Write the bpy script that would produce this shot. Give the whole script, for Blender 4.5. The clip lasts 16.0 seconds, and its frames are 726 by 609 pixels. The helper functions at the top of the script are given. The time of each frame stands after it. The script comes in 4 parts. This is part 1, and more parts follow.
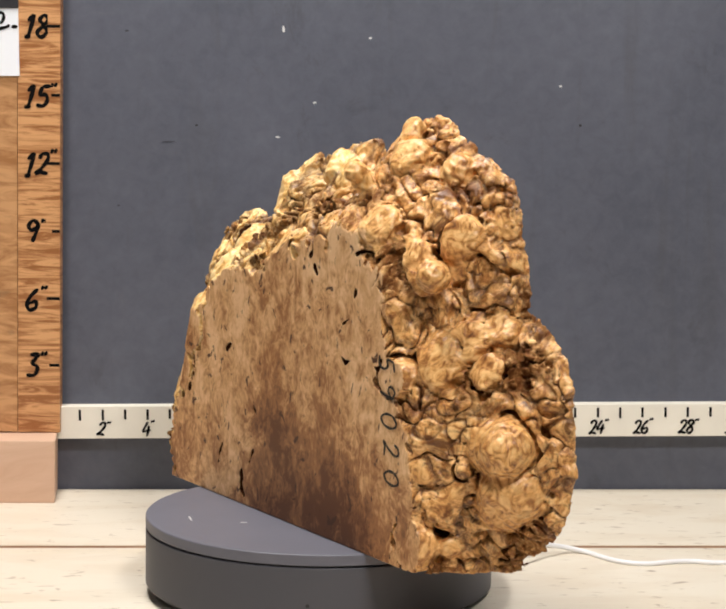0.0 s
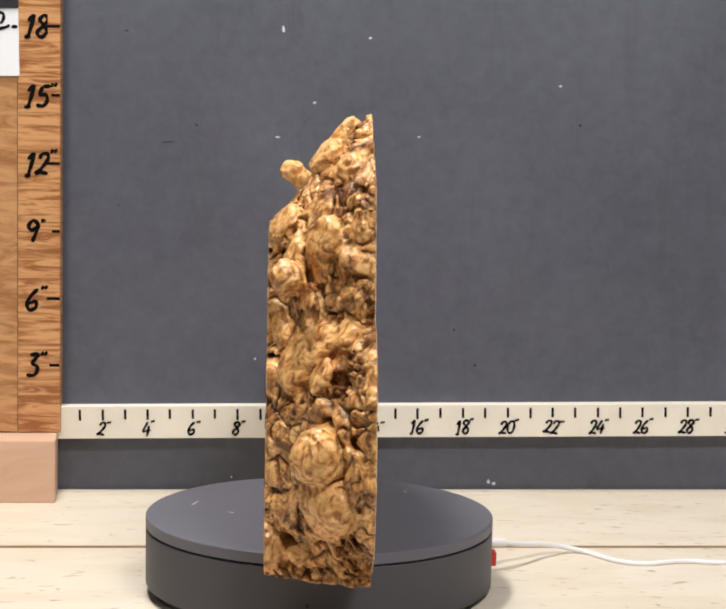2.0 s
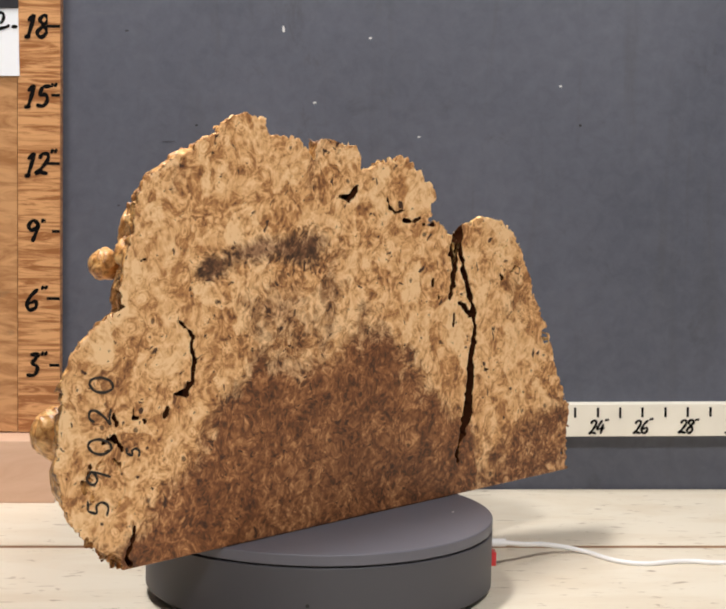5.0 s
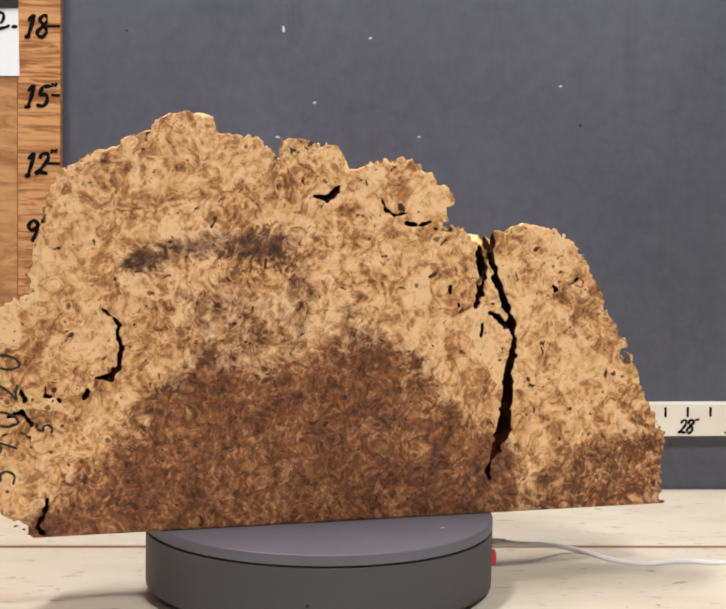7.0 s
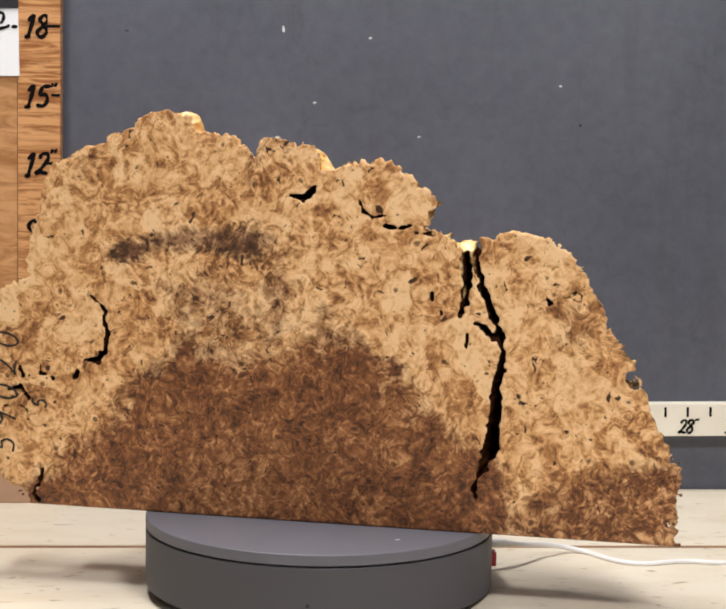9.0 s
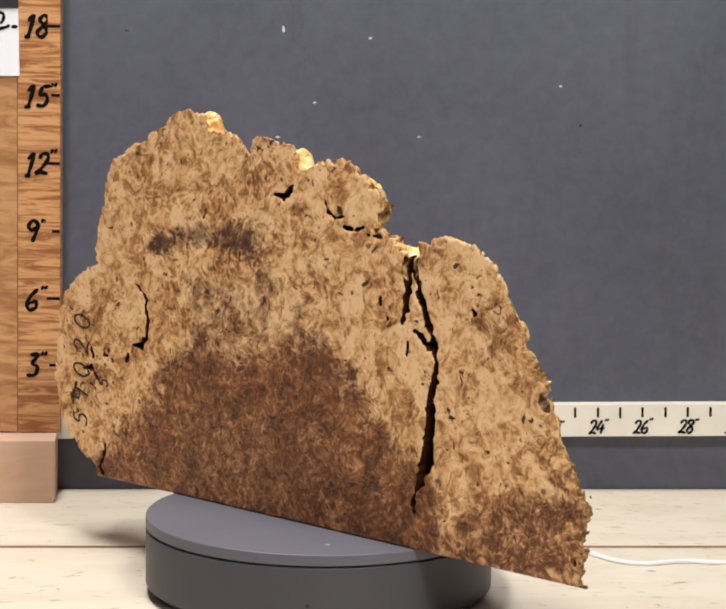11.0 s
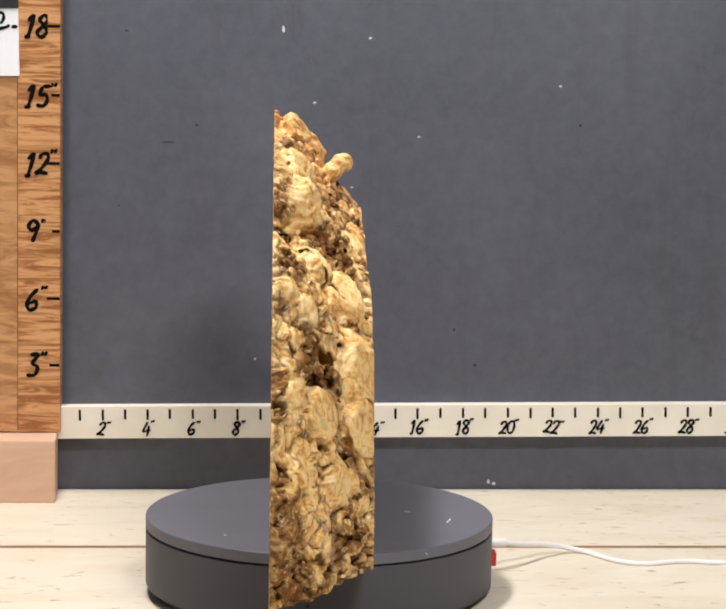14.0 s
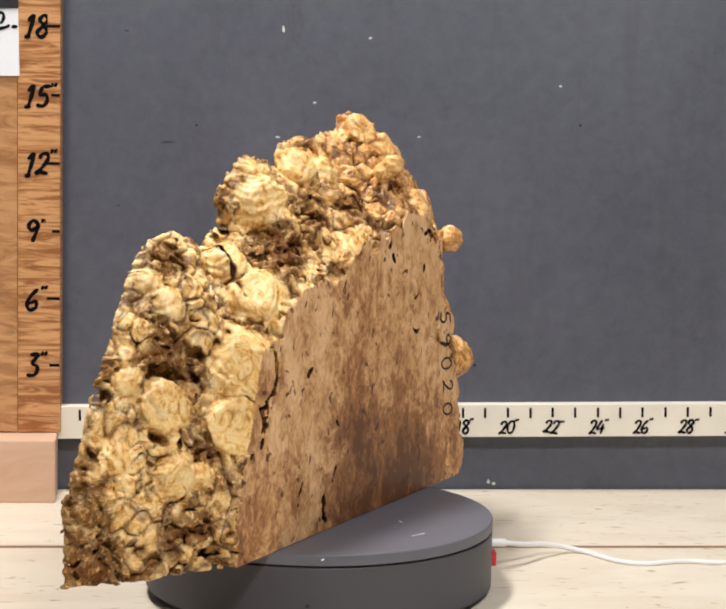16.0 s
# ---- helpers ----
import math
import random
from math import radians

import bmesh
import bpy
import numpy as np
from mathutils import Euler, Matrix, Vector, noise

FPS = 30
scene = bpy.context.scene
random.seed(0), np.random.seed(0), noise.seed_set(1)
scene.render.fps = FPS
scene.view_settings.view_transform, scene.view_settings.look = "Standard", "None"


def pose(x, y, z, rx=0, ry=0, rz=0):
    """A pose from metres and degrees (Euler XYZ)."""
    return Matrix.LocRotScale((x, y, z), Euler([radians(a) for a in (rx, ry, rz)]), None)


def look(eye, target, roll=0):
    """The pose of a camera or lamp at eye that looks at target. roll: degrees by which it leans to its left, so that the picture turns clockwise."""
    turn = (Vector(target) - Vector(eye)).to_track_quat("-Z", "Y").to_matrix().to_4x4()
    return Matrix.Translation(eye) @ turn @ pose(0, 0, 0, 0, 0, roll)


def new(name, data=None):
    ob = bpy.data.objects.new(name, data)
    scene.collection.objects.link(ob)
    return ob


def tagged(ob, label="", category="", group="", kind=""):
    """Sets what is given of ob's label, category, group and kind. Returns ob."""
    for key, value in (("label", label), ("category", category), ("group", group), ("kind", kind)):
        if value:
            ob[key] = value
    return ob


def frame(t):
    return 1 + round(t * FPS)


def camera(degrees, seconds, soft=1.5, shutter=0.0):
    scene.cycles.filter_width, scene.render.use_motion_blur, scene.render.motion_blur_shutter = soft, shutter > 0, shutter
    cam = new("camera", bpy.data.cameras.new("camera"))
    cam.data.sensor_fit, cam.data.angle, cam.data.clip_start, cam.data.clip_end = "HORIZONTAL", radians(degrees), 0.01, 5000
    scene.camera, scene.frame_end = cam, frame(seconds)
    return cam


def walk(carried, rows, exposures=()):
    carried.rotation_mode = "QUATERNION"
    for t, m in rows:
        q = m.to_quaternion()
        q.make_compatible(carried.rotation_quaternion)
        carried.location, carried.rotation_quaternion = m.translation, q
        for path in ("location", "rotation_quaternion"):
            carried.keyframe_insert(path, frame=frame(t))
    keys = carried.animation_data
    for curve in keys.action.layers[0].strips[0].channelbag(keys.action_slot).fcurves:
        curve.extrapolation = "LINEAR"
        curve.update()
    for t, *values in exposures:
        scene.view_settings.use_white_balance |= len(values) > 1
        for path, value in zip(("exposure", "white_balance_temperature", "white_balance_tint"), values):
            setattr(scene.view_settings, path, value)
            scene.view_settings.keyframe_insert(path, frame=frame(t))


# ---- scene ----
EYE = (0.0417, -1.6455, 0.4458)
PITCH = 6.50
cam = camera(22.21, 16.0, soft=2.2)
CAM = pose(*EYE, 90 - PITCH, 0, 0)
walk(cam, [(0.0, CAM), (16.0, CAM)], [(0.0, 0.0), (16.0, 0.0)])


def spin(t):
    """Heading of the platter, degrees."""
    return 5.457 - 14.949 * (t - 7.8)


AXIS = pose(-0.0031, 0.0, 0.0, 0, 0.925, -0.105)      # the turntable leans a little on the bench
PLATTER_Z = 0.0686
TIMES = [i * 0.5 for i in range(33)]

# ---- world and lamps ----
world = bpy.data.worlds.new("world")
scene.world = world
world.use_nodes = True
world.node_tree.nodes["Background"].inputs[0].default_value = (0.9, 0.95, 1.0, 1)
world.node_tree.nodes["Background"].inputs[1].default_value = 0.02


def area_lamp(name, eye, target, sx, sy, watts, colour):
    data = bpy.data.lights.new(name, "AREA")
    data.shape, data.size, data.size_y, data.energy, data.color = "RECTANGLE", sx, sy, watts, colour
    ob = new(name, data)
    ob.matrix_world = look(eye, target)
    return ob


# unseen lamps: the first two placed after the cast shadows and top highlights
area_lamp("unseen_overhead_lamp", (0.56, -1.30, 1.71), (0.02, 0.0, 0.15), 0.50, 0.30, 42, (1.0, 0.955, 0.91))
area_lamp("unseen_overhead_lamp", (-0.30, 0.12, 1.72), (-0.14, 0.08, 0.1), 1.0, 0.14, 37, (1.0, 0.955, 0.91))
# weak fill from the camera side, added to brighten the front faces
area_lamp("unseen_overhead_lamp", (-0.7, -2.2, 1.71), (0.0, 0.0, 0.2), 1.2, 0.36, 4, (1.0, 0.965, 0.935))


# ---- materials ----
def material(name):
    m = bpy.data.materials.new(name)
    m.use_nodes = True
    nt = m.node_tree
    return m, nt, nt.nodes["Principled BSDF"]


def node(nt, kind, **kw):
    n = nt.nodes.new(kind)
    for k, v in kw.items():
        n.inputs[k.replace("_", " ")].default_value = v
    return n


def coords(nt, scale=(1, 1, 1), rot=(0, 0, 0)):
    tc = nt.nodes.new("ShaderNodeTexCoord")
    mp = nt.nodes.new("ShaderNodeMapping")
    mp.inputs["Scale"].default_value, mp.inputs["Rotation"].default_value = scale, rot
    nt.links.new(tc.outputs["Object"], mp.inputs["Vector"])
    return mp.outputs["Vector"]


def noise_tex(nt, vec, scale, detail=4.0, rough=0.55, distort=0.0):
    n = nt.nodes.new("ShaderNodeTexNoise")
    n.inputs["Scale"].default_value, n.inputs["Detail"].default_value = scale, detail
    n.inputs["Roughness"].default_value, n.inputs["Distortion"].default_value = rough, distort
    nt.links.new(vec, n.inputs["Vector"])
    return n.outputs["Fac"]


def ramp(nt, fac, stops):
    r = nt.nodes.new("ShaderNodeValToRGB")
    el = r.color_ramp.elements
    while len(el) < len(stops):
        el.new(0.5)
    for e, (p, c) in zip(el, stops):
        e.position, e.color = p, (*c, 1)
    nt.links.new(fac, r.inputs["Fac"])
    return r.outputs["Color"]


def mix(nt, fac, a, b, mode="MIX"):
    n = nt.nodes.new("ShaderNodeMix")
    n.data_type, n.blend_type = "RGBA", mode
    for sock, val in ((n.inputs["Factor"], fac), (n.inputs["A"], a), (n.inputs["B"], b)):
        if isinstance(val, (int, float)):
            sock.default_value = val
        elif isinstance(val, tuple):
            sock.default_value = (*val, 1)
        else:
            nt.links.new(val, sock)
    return n.outputs["Result"]


def calc(nt, op, a, b=0.0, c=0.0):
    n = nt.nodes.new("ShaderNodeMath")
    n.operation = op
    for sock, val in zip(n.inputs, (a, b, c)):
        if isinstance(val, (int, float)):
            sock.default_value = val
        else:
            nt.links.new(val, sock)
    return n.outputs[0]


def bump(nt, bsdf, height, strength, distance):
    b = nt.nodes.new("ShaderNodeBump")
    b.inputs["Strength"].default_value, b.inputs["Distance"].default_value = strength, distance
    nt.links.new(height, b.inputs["Height"])
    nt.links.new(b.outputs["Normal"], bsdf.inputs["Normal"])


def attr(nt, name):
    a = nt.nodes.new("ShaderNodeAttribute")
    a.attribute_name = name
    return a.outputs["Fac"]


def painted(name, colour, rough, var=0.12, scale=6.0, grain=0.15):
    m, nt, b = material(name)
    vec = coords(nt)
    big = noise_tex(nt, vec, scale, 5, 0.6, 0.4)
    fine = noise_tex(nt, vec, scale * 40, 3, 0.6)
    lo, hi = tuple(c * (1 - var) for c in colour), tuple(min(1, c * (1 + var)) for c in colour)
    col = ramp(nt, big, [(0.3, lo), (0.7, hi)])
    nt.links.new(col, b.inputs["Base Color"])
    b.inputs["Roughness"].default_value = rough
    bump(nt, b, fine, grain, 0.001)
    return m


def flat_mat(name, colour, rough=0.5, metallic=0.0):
    m, nt, b = material(name)
    b.inputs["Base Color"].default_value = (*colour, 1)
    b.inputs["Roughness"].default_value, b.inputs["Metallic"].default_value = rough, metallic
    return m


def backdrop_paint():
    """Scuffed grey paint with faint vertical drips and cloudy rubbing."""
    m, nt, b = material("grey_wall_paint")
    vec = coords(nt)
    cloud = noise_tex(nt, vec, 3.5, 6, 0.65, 0.6)
    col = ramp(nt, cloud, [(0.3, (0.073, 0.080, 0.110)), (0.7, (0.105, 0.113, 0.149))])
    roll = noise_tex(nt, vec, 55, 5, 0.7, 0.4)
    col = mix(nt, black_white(nt, roll, 0.35, 0.68), mix(nt, 0.16, col, (0.03, 0.03, 0.036)), mix(nt, 0.05, col, (0.3, 0.3, 0.33)))
    smudge = noise_tex(nt, coords(nt, (11, 11, 8)), 1.0, 5, 0.75, 0.5)
    col = mix(nt, calc(nt, "MULTIPLY", black_white(nt, smudge, 0.60, 0.74), 0.5), col, (0.045, 0.045, 0.050))
    drip = noise_tex(nt, coords(nt, (26, 26, 2.2)), 1.0, 4, 0.6, 0.8)
    col = mix(nt, calc(nt, "MULTIPLY", ramp(nt, drip, [(0.58, (0, 0, 0)), (0.76, (1, 1, 1))]), 0.40), col, (0.062, 0.061, 0.066))
    chalk = noise_tex(nt, coords(nt, (9, 9, 30)), 1.0, 6, 0.7, 1.2)
    col = mix(nt, calc(nt, "MULTIPLY", ramp(nt, chalk, [(0.66, (0, 0, 0)), (0.80, (1, 1, 1))]), 0.14), col, (0.21, 0.21, 0.22))
    nt.links.new(col, b.inputs["Base Color"])
    b.inputs["Roughness"].default_value = 0.5
    bump(nt, b, noise_tex(nt, coords(nt, (60, 60, 160)), 1.0, 4, 0.6), 0.10, 0.001)
    return m


def plank_wood(name, pale, dark, grain_scale, rot=(0, 0, 0), rough=0.5, contrast=(0.35, 0.72), spots=0.0):
    """Sawn board: long grain with dark short flecks."""
    m, nt, b = material(name)
    vec = coords(nt, grain_scale, rot)
    g = noise_tex(nt, vec, 1.0, 6, 0.62, 1.2)
    col = ramp(nt, g, [(contrast[0], dark), (contrast[1], pale)])
    soft = noise_tex(nt, coords(nt), 7, 4, 0.6, 0.5)
    col = mix(nt, calc(nt, "MULTIPLY", soft, 0.25), col, dark)
    if spots:
        s = noise_tex(nt, coords(nt, (38, 120, 60)), 1.0, 5, 0.62, 0.6)
        col = mix(nt, calc(nt, "MULTIPLY", ramp(nt, s, [(0.61, (0, 0, 0)), (0.70, (1, 1, 1))]), spots), col, (0.24, 0.16, 0.09))
    nt.links.new(col, b.inputs["Base Color"])
    b.inputs["Roughness"].default_value = rough
    bump(nt, b, g, 0.12, 0.001)
    return m


def warped(nt, vec, rounds):
    """The place shifted by noise: rounds of (scale, metres)."""
    for scale, shift in rounds:
        n = nt.nodes.new("ShaderNodeTexNoise")
        n.inputs["Scale"].default_value, n.inputs["Detail"].default_value = scale, 2
        nt.links.new(vec, n.inputs["Vector"])
        off = nt.nodes.new("ShaderNodeVectorMath")
        off.operation = "MULTIPLY_ADD"
        off.inputs[1].default_value = (shift, shift, shift)
        nt.links.new(n.outputs["Color"], off.inputs[0])
        nt.links.new(vec, off.inputs[2])
        vec = off.outputs["Vector"]
    return vec


def cells(nt, vec, scale):
    """Distance from the middle of burl eyes of one size, and two random values of each eye."""
    n = nt.nodes.new("ShaderNodeTexVoronoi")
    n.inputs["Scale"].default_value = scale
    nt.links.new(vec, n.inputs["Vector"])
    sep = nt.nodes.new("ShaderNodeSeparateColor")
    nt.links.new(n.outputs["Color"], sep.inputs["Color"])
    return n.outputs["Distance"], sep.outputs[0], sep.outputs[1]


def spread(nt, value, gain):
    return calc(nt, "MULTIPLY", calc(nt, "SUBTRACT", value, 0.5), gain)


def total(nt, *values):
    out = values[0]
    for v in values[1:]:
        out = calc(nt, "ADD", out, v)
    return out


def black_white(nt, value, lo, hi):
    return ramp(nt, value, [(lo, (0, 0, 0)), (hi, (1, 1, 1))])


def burl_cut():
    """Sanded burl: pale gold eyes and curls, brown heart, grey stain, dark bark pockets."""
    m, nt, b = material("burl_cut_face")
    vec = coords(nt)
    wv = warped(nt, vec, ((24, 0.024), (75, 0.007)))
    round_v = warped(nt, vec, ((55, 0.010),))
    patch_d, patch_tone, patch_pick = cells(nt, round_v, 25)
    eye_d, eye_tone, eye_pick = cells(nt, round_v, 58)
    curl = noise_tex(nt, wv, 70, 4, 0.55, 1.4)
    worm = noise_tex(nt, wv, 165, 3, 0.55, 1.3)
    cloud = noise_tex(nt, vec, 17, 4, 0.6, 1.2)
    near = calc(nt, "MAXIMUM", calc(nt, "MULTIPLY_ADD", eye_d, -1.7, 1.0), 0.0)
    rings = calc(nt, "MULTIPLY", calc(nt, "SINE", calc(nt, "MULTIPLY_ADD", eye_d, 38.0, calc(nt, "MULTIPLY", curl, 5.0))), near)
    rings = calc(nt, "MULTIPLY", rings, calc(nt, "GREATER_THAN", eye_pick, 0.5))
    swirl = calc(nt, "MULTIPLY", calc(nt, "SINE", calc(nt, "MULTIPLY_ADD", patch_d, 46.0, calc(nt, "MULTIPLY", curl, 9.0))), calc(nt, "GREATER_THAN", patch_pick, 0.62))
    halo = calc(nt, "MULTIPLY", near, calc(nt, "MULTIPLY", calc(nt, "GREATER_THAN", eye_pick, 0.72), -0.09))
    fig = total(nt, 0.5, spread(nt, curl, 0.60), spread(nt, worm, 0.34), spread(nt, cloud, 0.26), spread(nt, patch_tone, 0.13), spread(nt, eye_tone, 0.09),
                calc(nt, "MULTIPLY", rings, 0.070), calc(nt, "MULTIPLY", swirl, 0.030), halo)
    heart, grey, bark = attr(nt, "heart"), attr(nt, "grey"), attr(nt, "bark")
    fleck = total(nt, 0.5, 0.015, spread(nt, worm, 0.58), spread(nt, curl, 0.48), calc(nt, "MULTIPLY", rings, 0.055), calc(nt, "MULTIPLY", swirl, 0.025), spread(nt, cloud, 0.34))
    pale = ramp(nt, fig, [(0.38, (0.90, 0.61, 0.335)), (0.50, (0.745, 0.43, 0.192)), (0.58, (0.47, 0.222, 0.082)), (0.70, (0.16, 0.060, 0.024))])
    brown = ramp(nt, fleck, [(0.34, (0.60, 0.31, 0.135)), (0.44, (0.33, 0.140, 0.054)), (0.54, (0.185, 0.070, 0.026)), (0.68, (0.05, 0.019, 0.009))])
    ash = ramp(nt, fig, [(0.38, (0.37, 0.20, 0.105)), (0.50, (0.165, 0.076, 0.036)), (0.62, (0.05, 0.024, 0.013))])
    hm = total(nt, heart, spread(nt, worm, 0.75), spread(nt, curl, 0.6), spread(nt, cloud, 0.6))
    col = mix(nt, black_white(nt, hm, 0.18, 0.76), pale, brown)
    gm = total(nt, grey, spread(nt, worm, 1.0), spread(nt, curl, 0.9))
    col = mix(nt, black_white(nt, gm, 0.3, 0.85), col, ash)
    pip = calc(nt, "MULTIPLY", calc(nt, "LESS_THAN", eye_d, calc(nt, "MULTIPLY", eye_tone, 0.13)), calc(nt, "GREATER_THAN", eye_pick, 0.80))
    col = mix(nt, calc(nt, "MULTIPLY", pip, 0.8), col, (0.06, 0.024, 0.012))
    pits = noise_tex(nt, wv, 130, 2, 0.5, 0.6)
    col = mix(nt, black_white(nt, pits, 0.675, 0.705), col, (0.06, 0.024, 0.012))
    # bark pockets, painted dark enough to hold the shade of their depth
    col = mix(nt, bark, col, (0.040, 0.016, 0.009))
    nt.links.new(col, b.inputs["Base Color"])
    b.inputs["Roughness"].default_value = 0.5
    b.inputs["Specular IOR Level"].default_value = 0.4
    bump(nt, b, fleck, 0.16, 0.0012)
    return m


def burl_back():
    """Smooth tan sawn face: brown streaks that run up it, curls, eyes and dark flecks."""
    m, nt, b = material("burl_back_face")
    vec = coords(nt)
    wv = warped(nt, coords(nt, (1, 1, 0.7)), ((26, 0.020), (80, 0.006)))
    streak = noise_tex(nt, coords(nt, (32, 32, 9)), 1.0, 4, 0.55, 1.4)
    curl = noise_tex(nt, wv, 64, 5, 0.6, 1.1)
    worm = noise_tex(nt, wv, 165, 3, 0.55, 1.3)
    cloud = noise_tex(nt, vec, 15, 4, 0.6, 1.2)
    eye_d, eye_tone, eye_pick = cells(nt, wv, 46)
    rings = calc(nt, "MULTIPLY", calc(nt, "SINE", calc(nt, "MULTIPLY_ADD", eye_d, 40.0, calc(nt, "MULTIPLY", curl, 6.0))), calc(nt, "GREATER_THAN", eye_pick, 0.65))
    fig = total(nt, 0.465, spread(nt, streak, 0.26), spread(nt, curl, 0.46), spread(nt, worm, 0.34), spread(nt, cloud, 0.46), spread(nt, eye_tone, 0.06),
                calc(nt, "MULTIPLY", rings, 0.022), calc(nt, "MULTIPLY", attr(nt, "heart"), 0.29))
    col = ramp(nt, fig, [(0.36, (0.82, 0.535, 0.295)), (0.48, (0.64, 0.365, 0.165)), (0.58, (0.38, 0.172, 0.066)), (0.74, (0.15, 0.058, 0.022))])
    pits = noise_tex(nt, wv, 110, 2, 0.5, 0.6)
    col = mix(nt, black_white(nt, pits, 0.655, 0.69), col, (0.09, 0.036, 0.016))
    # same dark tone for bark and shade in the pockets of this face
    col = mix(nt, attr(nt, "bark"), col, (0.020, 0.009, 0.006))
    nt.links.new(col, b.inputs["Base Color"])
    b.inputs["Roughness"].default_value = 0.48
    b.inputs["Specular IOR Level"].default_value = 0.38
    bump(nt, b, fig, 0.14, 0.001)
    return m


def burl_edge():
    """Bark-stripped live edge, waxy gold with rings round the knobs, brown residue and darkened grooves."""
    m, nt, b = material("burl_live_edge")
    vec = coords(nt)
    ring = attr(nt, "ring")
    wob = noise_tex(nt, vec, 55, 4, 0.6, 0.8)
    wave = calc(nt, "SINE", calc(nt, "MULTIPLY_ADD", wob, 9.0, calc(nt, "MULTIPLY", ring, 1500.0)))
    fib = noise_tex(nt, vec, 75, 5, 0.6, 2.0)
    tone = calc(nt, "ADD", calc(nt, "MULTIPLY", fib, 0.8), calc(nt, "MULTIPLY", wave, 0.014))
    tone = calc(nt, "ADD", tone, calc(nt, "MULTIPLY", wob, 0.22))
    brown = ramp(nt, tone, [(0.40, (0.90, 0.56, 0.235)), (0.51, (0.72, 0.375, 0.125)), (0.60, (0.40, 0.165, 0.046)), (0.69, (0.15, 0.052, 0.016))])
    yellow = ramp(nt, tone, [(0.43, (0.94, 0.70, 0.35)), (0.54, (0.86, 0.53, 0.18)), (0.63, (0.56, 0.275, 0.070)), (0.71, (0.20, 0.075, 0.020))])
    sep = nt.nodes.new("ShaderNodeSeparateXYZ")
    nt.links.new(vec, sep.inputs[0])
    side = calc(nt, "ADD", calc(nt, "MULTIPLY_ADD", sep.outputs[0], 4.0, 0.60), calc(nt, "MULTIPLY", calc(nt, "SUBTRACT", wob, 0.5), 1.2))
    knob = attr(nt, "knob")
    side = calc(nt, "MULTIPLY_ADD", knob, 0.3, side)
    col = mix(nt, ramp(nt, side, [(0.2, (0, 0, 0)), (0.8, (1, 1, 1))]), brown, yellow)
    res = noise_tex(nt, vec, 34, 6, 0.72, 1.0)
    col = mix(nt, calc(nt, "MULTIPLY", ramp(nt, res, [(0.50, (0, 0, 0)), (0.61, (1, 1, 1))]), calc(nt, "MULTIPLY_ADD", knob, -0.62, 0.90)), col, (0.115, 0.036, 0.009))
    # grooves painted brown: bark residue, with the shade of the creases deepened by colour
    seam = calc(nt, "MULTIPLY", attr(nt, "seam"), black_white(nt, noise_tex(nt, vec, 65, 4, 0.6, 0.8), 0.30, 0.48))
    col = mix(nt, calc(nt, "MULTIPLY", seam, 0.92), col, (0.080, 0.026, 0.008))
    torn = attr(nt, "torn")
    pith = noise_tex(nt, vec, 170, 4, 0.65, 1.2)
    tm = calc(nt, "MULTIPLY", torn, ramp(nt, pith, [(0.33, (0, 0, 0)), (0.48, (1, 1, 1))]))
    col = mix(nt, calc(nt, "MULTIPLY", tm, 0.78), col, (0.130, 0.043, 0.012))
    # hollows painted dark: bark, and the shade inside them put into the colour
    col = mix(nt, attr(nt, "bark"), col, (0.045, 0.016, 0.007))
    nt.links.new(calc(nt, "MULTIPLY_ADD", torn, 0.30, 0.35), b.inputs["Roughness"])
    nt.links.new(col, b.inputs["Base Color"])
    nt.links.new(calc(nt, "MULTIPLY", calc(nt, "MULTIPLY_ADD", tm, -0.42, 0.50), calc(nt, "SUBTRACT", 1.0, attr(nt, "bark"))), b.inputs["Specular IOR Level"])
    crease = calc(nt, "ABSOLUTE", calc(nt, "SUBTRACT", noise_tex(nt, vec, 120, 3, 0.6, 1.6), 0.5))
    h = calc(nt, "ADD", calc(nt, "MULTIPLY", fib, 0.6), calc(nt, "MULTIPLY", wave, 0.045))
    h = calc(nt, "ADD", h, calc(nt, "MULTIPLY", crease, calc(nt, "MULTIPLY_ADD", torn, 1.2, 0.35)))
    bump(nt, b, h, 0.42, 0.0025)
    return m


WALL_PAINT = backdrop_paint()
ROOM_PAINT = painted("room_paint", (0.09, 0.09, 0.095), 0.7)
FLOOR_PAINT = painted("concrete", (0.14, 0.14, 0.14), 0.7)
BENCH_WOOD = plank_wood("pale_bench_board", (0.76, 0.70, 0.59), (0.66, 0.57, 0.44), (4.0, 14, 20), rough=0.42, contrast=(0.25, 0.55), spots=0.75)
SCALE_WOOD = plank_wood("figured_orange_board", (0.69, 0.375, 0.170), (0.31, 0.120, 0.039), (13, 20, 135), rot=(0, 0.10, 0), rough=0.38, contrast=(0.41, 0.56))
SIDE_WOOD = plank_wood("plain_orange_board", (0.62, 0.345, 0.162), (0.34, 0.152, 0.056), (16, 18, 55), rough=0.4, contrast=(0.38, 0.58), spots=0.4)
BLOCK_WOOD = plank_wood("pink_maple_block", (0.72, 0.50, 0.37), (0.60, 0.38, 0.26), (9, 9, 26), rough=0.45)
STRIP_PAINT = painted("cream_strip_paint", (0.80, 0.76, 0.67), 0.5, 0.05, 14)
INK = flat_mat("black_marker_ink", (0.006, 0.005, 0.005), 0.9)
INK.node_tree.nodes["Principled BSDF"].inputs["Specular IOR Level"].default_value = 0.1
WOOD_INK = flat_mat("marker_on_wood", (0.032, 0.024, 0.018), 0.8)
